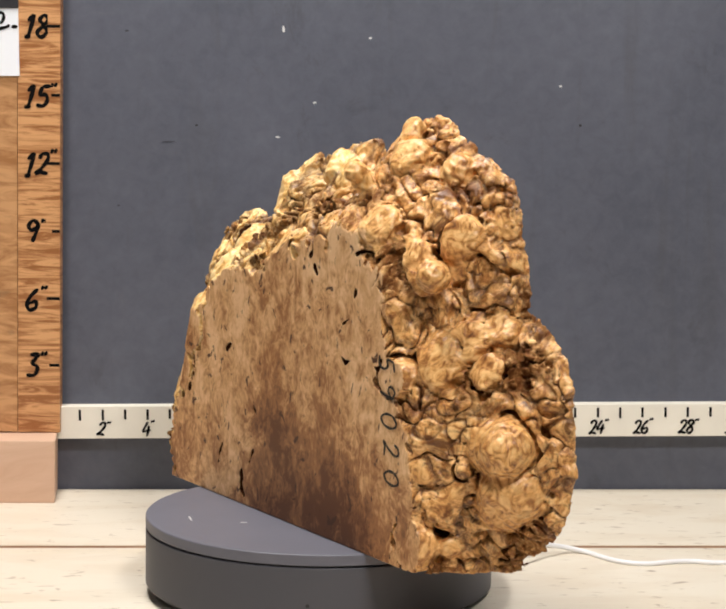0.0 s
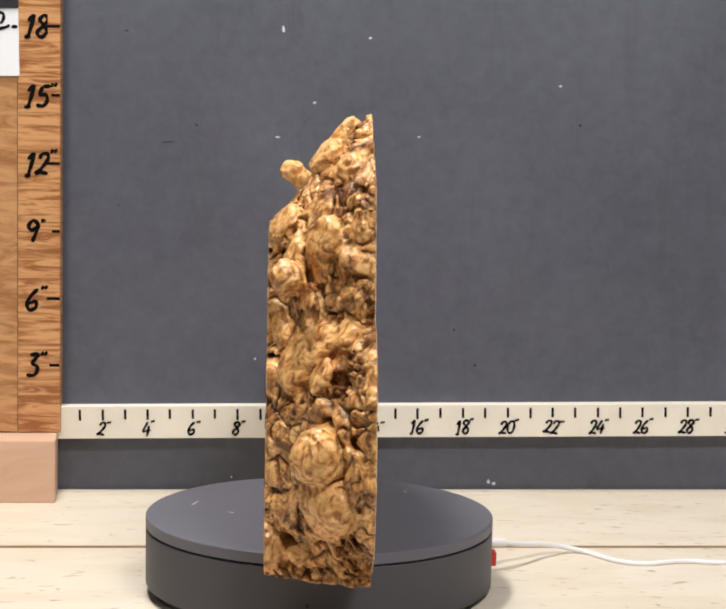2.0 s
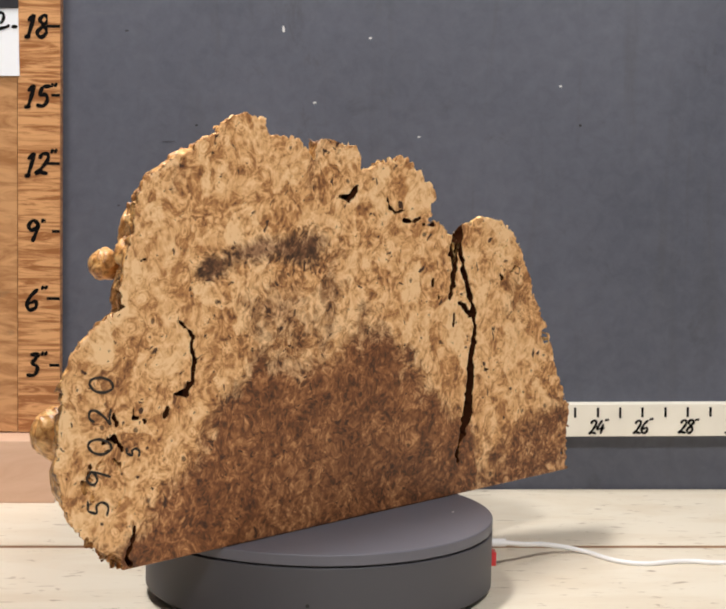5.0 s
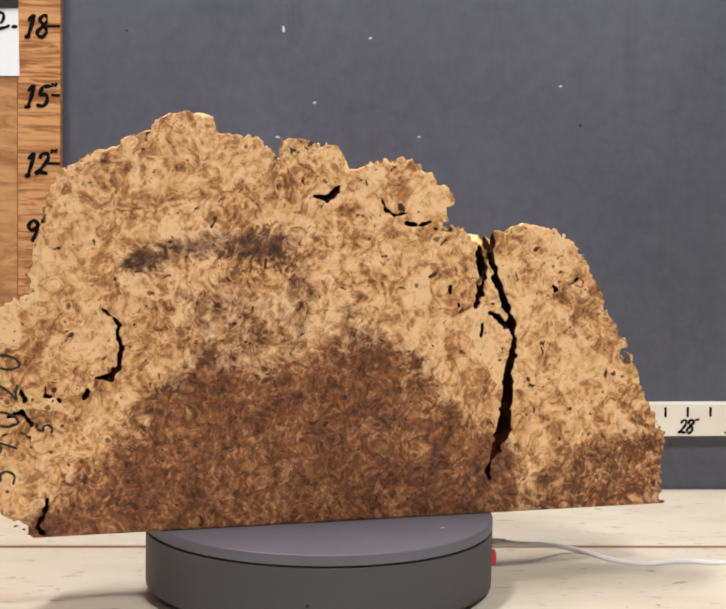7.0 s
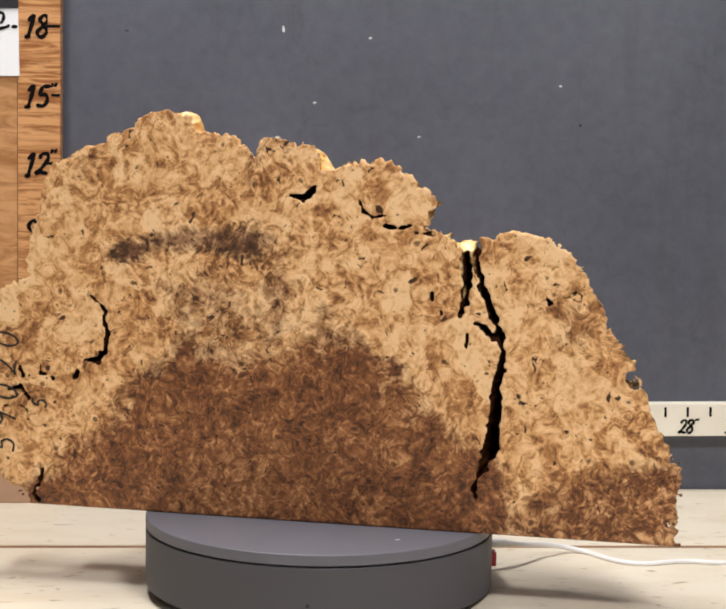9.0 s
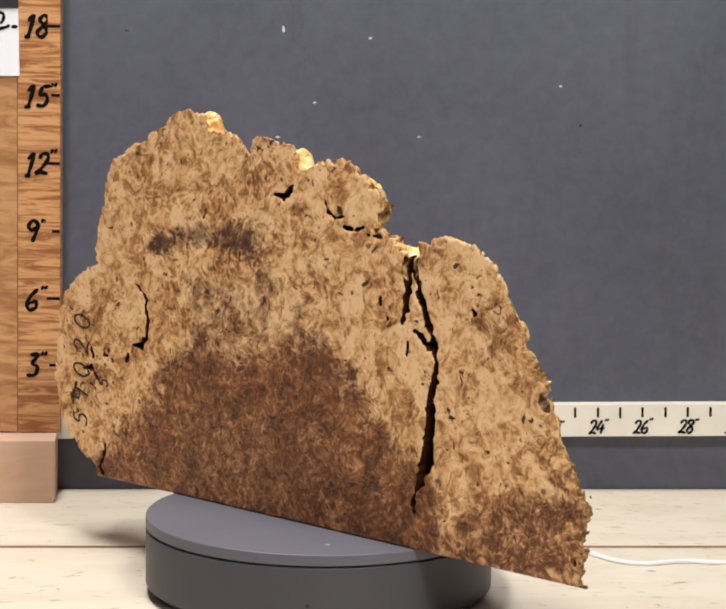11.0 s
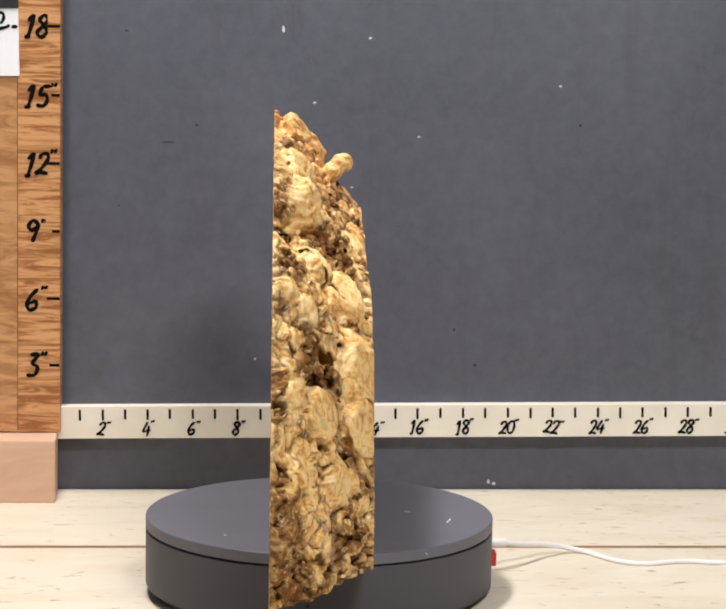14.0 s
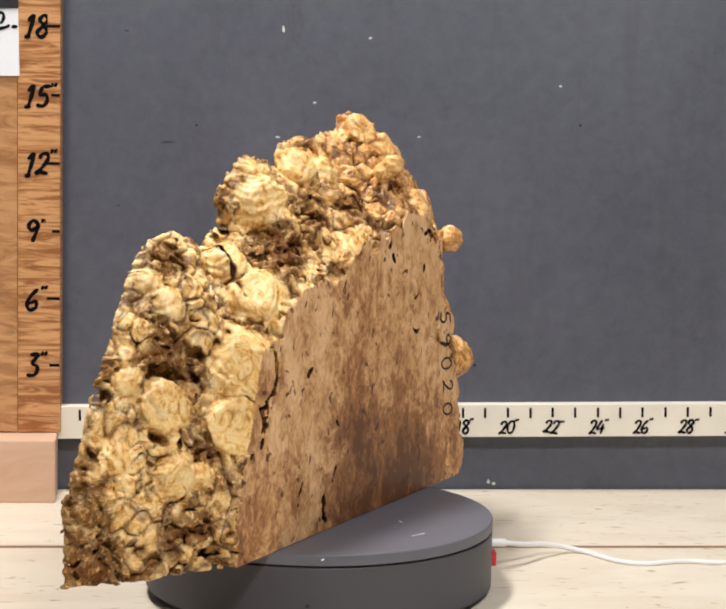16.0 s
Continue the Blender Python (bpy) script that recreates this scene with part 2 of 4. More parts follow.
JOINT_WOOD = plank_wood("brown_joint", (0.42, 0.25, 0.13), (0.20, 0.10, 0.05), (14, 60, 5), rough=0.6)
CARD = painted("white_card", (0.86, 0.89, 0.95), 0.6, 0.03, 5)
CASE = painted("grey_satin_plastic", (0.066, 0.066, 0.080), 0.55, 0.05, 9, 0.06)
PLATTER = painted("grey_platter_plastic", (0.125, 0.126, 0.156), 0.50, 0.07, 9, 0.08)
GAP = flat_mat("dark_gap", (0.012, 0.012, 0.014), 0.6)
RED = flat_mat("red_switch_plastic", (0.55, 0.025, 0.03), 0.35)
WHITE = flat_mat("white_cable_plastic", (0.82, 0.82, 0.84), 0.35)
CHIP = flat_mat("pale_chip", (0.62, 0.62, 0.62), 0.6)
NICK = flat_mat("dark_nick", (0.02, 0.02, 0.022), 0.7)
BURL_CUT = burl_cut()
BURL_BACK = burl_back()
BURL_EDGE = burl_edge()


# ---- mesh helpers ----
def part(name, bm, mat, parent=None, label="", smooth=False):
    me = bpy.data.meshes.new(name)
    bm.to_mesh(me)
    bm.free()
    me.materials.append(mat)
    if smooth:
        me.polygons.foreach_set("use_smooth", [True] * len(me.polygons))
    ob = new(name, me)
    ob.parent = parent
    if label:
        tagged(ob, label)
    return ob


def box(x0, x1, y0, y1, z0, z1, bevel=0.0, seg=2):
    bm = bmesh.new()
    bmesh.ops.create_cube(bm, size=1)
    for v in bm.verts:
        v.co = ((x0 + x1) / 2 + v.co.x * (x1 - x0), (y0 + y1) / 2 + v.co.y * (y1 - y0), (z0 + z1) / 2 + v.co.z * (z1 - z0))
    if bevel:
        bmesh.ops.bevel(bm, geom=bm.edges[:], offset=bevel, segments=seg, affect="EDGES", profile=0.6)
    return bm


def lathe(profile, n=128):
    """Body of revolution about z from (radius, height) pairs."""
    bm = bmesh.new()
    rings = []
    for r, z in profile:
        if r <= 0:
            rings.append([bm.verts.new((0, 0, z))])
        else:
            rings.append([bm.verts.new((r * math.cos(2 * math.pi * i / n), r * math.sin(2 * math.pi * i / n), z)) for i in range(n)])
    for a, b in zip(rings, rings[1:]):
        for i in range(n):
            j = (i + 1) % n
            if len(a) == 1:
                bm.faces.new((a[0], b[j], b[i]))
            elif len(b) == 1:
                bm.faces.new((a[i], a[j], b[0]))
            else:
                bm.faces.new((a[i], a[j], b[j], b[i]))
    bmesh.ops.recalc_face_normals(bm, faces=bm.faces[:])
    return bm


def tube(points, radius, n=10, name="tube"):
    cu = bpy.data.curves.new(name, "CURVE")
    cu.dimensions, cu.bevel_depth, cu.bevel_resolution, cu.use_fill_caps = "3D", radius, 3, True
    sp = cu.splines.new("BEZIER")
    sp.bezier_points.add(len(points) - 1)
    for p, c in zip(sp.bezier_points, points):
        p.co, p.handle_left_type, p.handle_right_type = c, "AUTO", "AUTO"
    ob = bpy.data.objects.new(name, cu)
    me = bpy.data.meshes.new_from_object(ob)
    bpy.data.objects.remove(ob)
    bm = bmesh.new()
    bm.from_mesh(me)
    return bm


DIGITS = {
    "0": [[(0.32, 1.0), (0.10, 0.76), (0.05, 0.35), (0.22, 0.02), (0.45, 0.15), (0.55, 0.55), (0.47, 0.90), (0.30, 0.99)]],
    "1": [[(0.14, 0.74), (0.38, 1.0), (0.32, 0.5), (0.24, 0.0)], [(0.08, 0.0), (0.36, 0.03)]],
    "2": [[(0.08, 0.74), (0.20, 0.96), (0.43, 0.95), (0.47, 0.70), (0.25, 0.30), (0.03, 0.05), (0.24, 0.10), (0.56, 0.04)]],
    "3": [[(0.10, 0.95), (0.48, 0.97), (0.25, 0.60), (0.50, 0.42), (0.42, 0.08), (0.05, 0.05)]],
    "4": [[(0.36, 1.0), (0.18, 0.68), (0.03, 0.34), (0.32, 0.36), (0.60, 0.38)], [(0.46, 0.72), (0.33, -0.06)]],
    "5": [[(0.56, 0.98), (0.20, 0.94)], [(0.20, 0.94), (0.13, 0.56), (0.38, 0.57), (0.50, 0.32), (0.36, 0.04), (0.03, 0.08)]],
    "6": [[(0.45, 1.0), (0.17, 0.66), (0.05, 0.26), (0.20, 0.0), (0.47, 0.12), (0.42, 0.40), (0.12, 0.30)]],
    "8": [[(0.48, 0.85), (0.28, 1.0), (0.10, 0.80), (0.30, 0.55), (0.48, 0.25), (0.28, 0.0), (0.06, 0.20), (0.28, 0.52), (0.50, 0.80), (0.44, 0.92)]],
    "9": [[(0.50, 0.80), (0.25, 0.98), (0.06, 0.75), (0.20, 0.55), (0.44, 0.68), (0.50, 0.88)], [(0.50, 0.88), (0.44, 0.45), (0.32, 0.0)]],
    '"': [[(0.05, 1.12), (0.00, 0.92)], [(0.22, 1.14), (0.15, 0.94)]],
}


def pen_stroke(bm, pts, width, thick):
    """A marker stroke along a smooth line in the xy plane, its ends rounded off."""
    P = [Vector((x, y, 0)) for x, y in pts]
    P = [P[0] * 2 - P[1]] + P + [P[-1] * 2 - P[-2]]
    line = []
    for a, b, c, d in zip(P, P[1:], P[2:], P[3:]):
        for i in range(6):
            k = i / 6
            line.append(0.5 * (2 * b + (c - a) * k + (2 * a - 5 * b + 4 * c - d) * k * k + (3 * b - a - 3 * c + d) * k ** 3))
    line.append(P[-2])
    rows = []
    for i, p in enumerate(line):
        way = (line[min(i + 1, len(line) - 1)] - line[max(i - 1, 0)]).normalized()
        side = Vector((-way.y, way.x, 0))
        near = min(i, len(line) - 1 - i)
        w = width / 2 * (0.62, 0.88, 1.0)[min(near, 2)] * (1 + 0.14 * math.sin(i * 0.7 + pts[0][0] * 9))
        rows.append([bm.verts.new(p + side * w * s + Vector((0, 0, z))) for s, z in ((1, thick), (-1, thick), (-1, 0), (1, 0))])
    for a, b in zip(rows, rows[1:]):
        for i in range(4):
            bm.faces.new((a[i], b[i], b[(i + 1) % 4], a[(i + 1) % 4]))
    bm.faces.new(rows[0])
    bm.faces.new(rows[-1][::-1])


def lettering(body, size, width, step=0.62, slant=0.14, thick=0.0004):
    """Handwritten digits in the xy plane, their middle at the origin; size is their height."""
    bm = bmesh.new()
    for i, ch in enumerate(body):
        dx, dy, grow = (i - len(body) / 2) * step, random.uniform(-0.04, 0.04), random.uniform(0.94, 1.06)
        for pts in DIGITS[ch]:
            pts = [((dx + x + slant * (y - 0.5)) * size, ((y - 0.5) * grow + dy) * size) for x, y in pts]
            pen_stroke(bm, pts, width, thick)
    bmesh.ops.recalc_face_normals(bm, faces=bm.faces[:])
    return bm


def inch_number(n, size, place, root):
    """A number in broad marker and its small inch mark, at a pose of the ruler's face."""
    bm = lettering(str(n), size, size * 0.175, 0.56 if n > 9 else 0.62)
    bmesh.ops.transform(bm, matrix=place, verts=bm.verts[:])
    part("inch_number", bm, INK, root)
    bm = lettering('"', size, size * 0.13)
    bmesh.ops.transform(bm, matrix=place @ pose(size * (0.62 + 0.28 * (len(str(n)) - 1)), 0, 0), verts=bm.verts[:])
    part("inch_mark", bm, INK, root)


# ---- the room ----
WALL_Y = 0.4185
ROOM = (-1.9, 1.9, -3.4, WALL_Y, -0.9, 1.75)


def room():
    x0, x1, y0, y1, z0, z1 = ROOM
    w = tagged(part("wall_north", box(x0, x1, y1, y1 + 0.1, z0, z1), WALL_PAINT), "scuffed dark grey painted wall behind the bench", kind="structure")
    # unseen walls, ceiling and floor close the room; dark paint cuts bounce light
    tagged(part("wall_south", box(x0, x1, y0 - 0.1, y0, z0, z1), ROOM_PAINT), "unseen plain dark wall that closes the workshop", kind="structure")
    tagged(part("wall_east", box(x1, x1 + 0.1, y0 - 0.1, y1 + 0.1, z0, z1), ROOM_PAINT), "unseen plain dark wall that closes the workshop", kind="structure")
    tagged(part("wall_west", box(x0 - 0.1, x0, y0 - 0.1, y1 + 0.1, z0, z1), ROOM_PAINT), "unseen plain dark wall that closes the workshop", kind="structure")
    tagged(part("ceiling", box(x0 - 0.1, x1 + 0.1, y0 - 0.1, y1 + 0.1, z1, z1 + 0.1), ROOM_PAINT), "unseen plain dark ceiling that closes the workshop", kind="structure")
    tagged(part("floor", box(x0 - 0.1, x1 + 0.1, y0 - 0.1, y1 + 0.1, z0 - 0.1, z0), FLOOR_PAINT), "unseen bare concrete workshop floor", kind="structure")
    return w


def wall_marks(wall):
    """Chips and nicks in the grey paint, last a scrap of white label: x, z, width, height, pale or dark."""
    marks = [(-0.046, 0.517, .003, .010, 1), (0.050, 0.507, .004, .003, 1), (-0.012, 0.436, .005, .003, 1), (0.261, 0.454, .004, .003, 1),
             (-0.053, 0.398, .006, .002, 1), (0.104, 0.398, .004, .002, 1), (-0.080, 0.149, .003, .003, 1), (0.029, 0.342, .004, .002, 1),
             (-0.219, 0.515, .005, .002, 0), (0.283, 0.411, .004, .004, 0), (0.144, 0.182, .003, .004, 0), (0.168, 0.142, .004, .003, 0),
             (-0.231, 0.322, .003, .002, 0), (-0.143, 0.411, .004, .003, 0), (-0.174, 0.393, .016, .0006, 0), (0.184, 0.008, .004, .006, 1), (0.190, 0.006, .005, .004, 1)]
    for x, z, w, h, pale in marks:
        bm = bmesh.new()
        n = 9
        ring = [bm.verts.new((x + w / 2 * math.cos(6.283 * i / n) * random.uniform(0.6, 1.1), WALL_Y - 0.0006, z + h / 2 * math.sin(6.283 * i / n) * random.uniform(0.6, 1.1))) for i in range(n)]
        back = [bm.verts.new((v.co.x, WALL_Y + 0.001, v.co.z)) for v in ring]
        bm.faces.new(ring)
        for i in range(n):
            bm.faces.new((ring[i], back[i], back[(i + 1) % n], ring[(i + 1) % n]))
        bmesh.ops.recalc_face_normals(bm, faces=bm.faces[:])
        part("paint_chip" if pale else "paint_nick", bm, CHIP if pale else NICK, wall)


def bench():
    """Two long pale boards with a dark joint, wall to wall."""
    root = tagged(new("workbench"), "pale sealed wooden bench top of wide boards against the wall", "workbench")
    x0, x1 = ROOM[0], ROOM[1]
    for y0, y1 in ((0.1550, WALL_Y - 0.002), (-0.215, 0.1435), (-0.58, -0.218)):
        part("board", box(x0, x1, y0, y1, -0.035, 0.0, 0.0012), BENCH_WOOD, root)
    part("joint_filler", box(x0, x1, -0.57, WALL_Y - 0.01, -0.034, -0.0008), JOINT_WOOD, root, "brown board joint")
    return root


def scale_strip():
    """Horizontal inch scale along the wall."""
    root = tagged(new("horizontal_scale"), "cream wooden strip on the wall with handwritten inch marks", "ruler")
    root.matrix_world = pose(0.0, 0.400, 0.0803, 0, -0.24, 0)
    part("strip", box(-0.32, 0.62, 0.0, 0.0180, -0.0180, 0.0186, 0.0008), STRIP_PAINT, root)
    inch = 0.02522
    for i in range(1, 33):
        x = -0.3005 + i * inch + random.uniform(-0.0004, 0.0004)
        part("tick", box(x - 0.0013, x + 0.0013, -0.0004, 0.0002, 0.0035 + random.uniform(-.001, .001), 0.0150), INK, root)
        if i % 2 == 0:
            inch_number(i, 0.0148, pose(x - 0.001, -0.0002, -0.0068, 90, 0, 0) @ pose(0, 0, 0, 0, 0, random.uniform(-5, 5)), root)
    return root


def upright_scale():
    """Tall figured board with inch marks every three inches, its foot on the block."""
    root = tagged(new("upright_scale"), "tall figured orange wooden board with handwritten inch marks", "ruler")
    root.matrix_world = pose(-0.2995, 0.392, 0.0694, 0, 1.15, 0)
    part("board", box(-0.0445, 0.0024, 0.0, 0.018, 0.0, 0.62, 0.001), SCALE_WOOD, root)
    part("side_board", box(-0.22, -0.0450, 0.0008, 0.018, 0.0, 0.62, 0.001), SIDE_WOOD, root, "plain orange side board")
    for i in range(1, 8):
        z = (3 * i - 3) * 0.02489 + 0.0762
        long = (0.011, 0.014, 0.008, 0.017, 0.009, 0.014, 0.012)[i - 1]
        part("tick", box(-long + 0.0015, 0.0020, -0.0005, 0.0002, z - 0.0016, z + 0.0016), INK, root)
        inch_number(3 * i, 0.0245, pose(-0.0270 if i < 4 else -0.0235, -0.0002, z - 0.001, 90, 0, random.uniform(-3, 3)), root)
    return root


def foot_block():
    bm = box(-0.60, -0.2963, 0.344, 0.4170, 0.0, 0.0692, 0.0012)
    for v in bm.verts:                                 # the end is cut off square only roughly
        if v.co.x > -0.4:
            v.co.x -= (v.co.y - 0.344) * 0.12 - v.co.z * 0.025
    ob = part("wood_block", bm, BLOCK_WOOD)
    return tagged(ob, "pale pink sanded wooden block under the upright scale", "block")


def price_card():
    """White card clipped over the side board; the writing on it is cut off."""
    root = tagged(new("note_card"), "white card with a cut-off handwritten stroke on the side board", "card")
    root.matrix_world = pose(-0.3335, 0.3895, 0.003, 0, 0.0, 0)
    part("card", box(-0.12, 0.0, 0.0, 0.002, 0.4622, 0.5355, 0.0004), CARD, root)
    for pts in ([(-0.0250, 0.5310), (-0.0165, 0.5298), (-0.0162, 0.5235), (-0.0195, 0.5185)], [(-0.0300, 0.5115), (-0.0150, 0.5146), (-0.0095, 0.5172)], [(-0.0075, 0.5152), (-0.0008, 0.5156)]):
        bm = bmesh.new()
        pen_stroke(bm, pts, 0.0034, 0.0004)
        bmesh.ops.transform(bm, matrix=pose(0, -0.0002, 0, 90, 0, 0), verts=bm.verts[:])
        part("pen_stroke", bm, INK, root)
    part("dark_clip", box(-0.12, 0.0005, -0.002, 0.0025, 0.5355, 0.575, 0.001), flat_mat("dark_clip_metal", (0.03, 0.03, 0.035), 0.4), root, "dark clip above the card")
    return root


# ---- the turntable ----
def turntable():
    root = tagged(new("turntable"), "round grey motorised display turntable on the bench", "turntable")
    root.matrix_world = Matrix.Translation((0.0043, 0, 0)) @ AXIS
    R = 0.1567
    part("base", lathe([(0, 0.0062), (R - 0.004, 0.0062), (R - 0.0008, 0.0072), (R, 0.0085), (R, 0.0092), (R, 0.0560), (R, 0.0565), (R - 0.0006, 0.0572), (R - 0.0012, 0.0572), (R - 0.006, 0.0572), (0, 0.0572)]), CASE, root, smooth=True)
    # added ring holds the base up, near black for the shaded gap there
    part("under_base_ring", lathe([(0, 0.0), (R - 0.010, 0.0), (R - 0.009, 0.001), (R - 0.009, 0.0065), (0, 0.0065)]), GAP, root, "dark inset ring added under the base")
    part("seam", lathe([(0, 0.0570), (R - 0.0030, 0.0570), (R - 0.0030, 0.0592), (0, 0.0592)]), GAP, root, "dark gap under the platter")
    b = box(-0.004, 0.0045, -0.008, 0.008, -0.0062, 0.0062, 0.0012)
    bmesh.ops.transform(b, matrix=pose((R - 0.0002) * math.cos(0.02), (R - 0.0002) * math.sin(0.02), 0.0285, 0, 0, 1), verts=b.verts[:])
    part("switch", b, RED, root, "red rocker switch")
    b = lathe([(0, 0), (0.0016, 0), (0.0016, 0.0006), (0, 0.0006)], 16)
    bmesh.ops.transform(b, matrix=pose(-0.0055, -R + 0.0002, 0.0255, 90, 0, 0), verts=b.verts[:])
    part("screw_hole", b, NICK, root)
    top = part("platter", lathe([(0, 0.0588), (R - 0.001, 0.0588), (R, 0.0594), (R, 0.0597), (R, 0.0673), (R, 0.0677), (R - 0.0003, 0.0683), (R - 0.0009, PLATTER_Z), (R - 0.0013, PLATTER_Z), (R - 0.004, PLATTER_Z), (0, PLATTER_Z)]), PLATTER, root, smooth=True)
    for x, y, w, a in ((0.032, 0.1145, 0.015, -18), (-0.004, 0.080, 0.006, 55), (0.151, 0.085, 0.005, 10), (0.089, -0.083, 0.004, 20)):
        b = box(-w / 2, w / 2, -0.0007, 0.0007, 0.0, 0.0004)
        bmesh.ops.transform(b, matrix=pose(x, y, PLATTER_Z + 0.0001, 0, 0, a), verts=b.verts[:])
        part("scratch", b, CHIP, top)
    return root, top


def power_cable():
    root = tagged(new("power_cable"), "thin white power cable lying on the bench", "cable")
    part("plug", tube([(0.140, 0.056, 0.0262), (0.163, 0.060, 0.0258), (0.176, 0.067, 0.0240)], 0.0040), WHITE, root, smooth=True)
    part("cord", tube([(0.176, 0.067, 0.0240), (0.196, 0.085, 0.0180), (0.2195, 0.110, 0.0115), (0.250, 0.122, 0.0035), (0.287, 0.082, 0.0020), (0.308, 0.073, 0.0020), (0.336, 0.080, 0.0020), (0.358, 0.082, 0.0020),
                       (0.375, 0.077, 0.0020), (0.40, 0.079, 0.0020), (0.6, 0.12, 0.0020)], 0.0025), WHITE, root, smooth=True)
    return root


# ---- the burl slab ----
VOXEL = 0.0012
FRONT, BACK = -0.0407, 0.0425                          # the two sawn planes, from the axis
# outline of the wide sawn face and of the narrow one, metres along and up
WIDE = [(-0.253, 0), (0.33, 0), (0.325, 0.038), (0.328, 0.06), (0.278, 0.164), (0.26, 0.186), (0.26, 0.198), (0.232, 0.242), (0.215, 0.256),
        (0.178, 0.263), (0.152, 0.249), (0.149, 0.232), (0.117, 0.261), (0.103, 0.262), (0.11, 0.286), (0.104, 0.29), (0.097, 0.302), (0.078, 0.315),
        (0.062, 0.319), (0.031, 0.317), (0.024, 0.31), (0.011, 0.311), (0.009, 0.325), (-0.005, 0.335), (-0.018, 0.333), (-0.027, 0.339), (-0.042, 0.337),
        (-0.048, 0.32), (-0.067, 0.338), (-0.103, 0.343), (-0.106, 0.355), (-0.128, 0.361), (-0.142, 0.359), (-0.155, 0.351), (-0.161, 0.343), (-0.234, 0.311),
        (-0.245, 0.289), (-0.261, 0.224), (-0.26, 0.206), (-0.283, 0.199), (-0.303, 0.183), (-0.316, 0.16), (-0.324, 0.09), (-0.316, 0.06), (-0.301, 0.036),
        (-0.288, 0.029), (-0.274, 0.015), (-0.26, 0.009)]
NARROW = [(-0.226, 0), (0.206, 0), (0.212, 0.03), (0.202, 0.062), (0.180, 0.095), (0.158, 0.162), (0.125, 0.205), (0.10, 0.218), (0.048, 0.227),
          (0.0, 0.232), (-0.03, 0.25), (-0.077, 0.264), (-0.142, 0.262), (-0.168, 0.236), (-0.180, 0.19), (-0.198, 0.158), (-0.215, 0.105), (-0.228, 0.06)]
# large knobs: along, from the axis, up, radius, moat
FOLDED_END = [(-0.272, -0.01, 0.105, 0.027, 0.0025), (-0.291, 0.004, 0.107, 0.0195, 0), (-0.304, 0.015, 0.11, 0.0135, 0), (-0.312, 0.023, 0.112, 0.0088, 0), (-0.21, 0.025, 0.234, 0.0165, 0.003),
              (-0.222, 0.027, 0.236, 0.0134, 0), (-0.262, 0.002, 0.165, 0.014, 0.001), (-0.219, -0.004, 0.264, 0.018, 0.003), (-0.236, 0, 0.186, 0.017, 0.002), (-0.216, 0.036, 0.022, 0.021, 0.003),
              (-0.274, -0.016, 0.069, 0.03, 0.0015), (-0.214, 0.008, 0.166, 0.027, 0.0012), (-0.251, -0.02, 0.192, 0.0145, 0), (-0.236, 0.014, 0.022, 0.0095, 0), (-0.233, -0.033, 0.275, 0.013, 0)]
CROWN = [(-0.097, 0.015, 0.304, 0.01, 0), (-0.099, 0.024, 0.312, 0.0102, 0), (0, -0.024, 0.31, 0.0165, 0), (-0.114, -0.018, 0.345, 0.016, 0.002), (-0.022, 0.022, 0.238, 0.018, 0.003),
         (-0.138, -0.006, 0.326, 0.018, 0.0025), (-0.146, 0.024, 0.264, 0.021, 0.002), (-0.191, 0.016, 0.243, 0.017, 0.002), (-0.188, 0.032, 0.152, 0.02, 0.002), (-0.184, -0.024, 0.316, 0.015, 0.0015),
         (-0.03, -0.018, 0.303, 0.017, 0.002)]
KNOBBLY_END = [(0.168, 0.018, 0.151, 0.034, 0.0025), (0.193, 0.027, 0.111, 0.025, 0.0058), (0.241, -0.006, 0.13, 0.022, 0.0066), (0.131, 0.009, 0.203, 0.029, 0.001), (0.219, -0.018, 0.208, 0.0145, 0.0015),
               (0.224, -0.034, 0.222, 0.014, 0.0012), (0.07, -0.024, 0.283, 0.026, 0), (0.243, 0.002, 0.077, 0.02, 0.002), (0.281, -0.024, 0.06, 0.018, 0), (0.14, -0.014, 0.232, 0.022, 0.002),
               (0.282, -0.026, 0.094, 0.0155, 0), (0.26, -0.028, 0.15, 0.016, 0), (0.226, 0.018, 0.074, 0.011, 0.001)]
# bark cracks in the wide face: depth, then along, up and half width
SPLIT = [(0.046, [(0.151, 0.236, 0.003), (0.155, 0.216, 0.0034), (0.161, 0.199, 0.0036), (0.168, 0.183, 0.0032), (0.172, 0.171, 0.004), (0.174, 0.16, 0.0024)]), (0.046, [(0.174, 0.16, 0.0024), (0.171, 0.142, 0.0046), (0.168, 0.121, 0.0054), (0.168, 0.097, 0.0064), (0.165, 0.076, 0.0086), (0.16, 0.06, 0.005), (0.155, 0.051, 0.0016), (0.151, 0.04, 0.0018), (0.153, 0.032, 0.0012)]),
         (0.09, [(0.149, 0.274, 0.005), (0.15, 0.236, 0.0034), (0.155, 0.214, 0.0026)])]
LOBE_CRACKS = [(0.04, [(0.138, 0.242, 0.003), (0.142, 0.224, 0.0038), (0.14, 0.203, 0.003), (0.136, 0.19, 0.0026)]), (0.02, [(0.151, 0.183, 0.0022), (0.158, 0.179, 0.0046), (0.166, 0.173, 0.0032)]),
               (0.01, [(0.142, 0.161, 0.0014), (0.143, 0.174, 0.0024)]), (0.01, [(0.111, 0.208, 0.0018), (0.111, 0.203, 0.0023)]),
               (0.01, [(0.118, 0.196, 0.0012), (0.12, 0.19, 0.002)]), (0.01, [(0.21, 0.207, 0.001), (0.213, 0.204, 0.0022)]),
               (0.008, [(0.185, 0.12, 0.0009), (0.194, 0.116, 0.001)])]
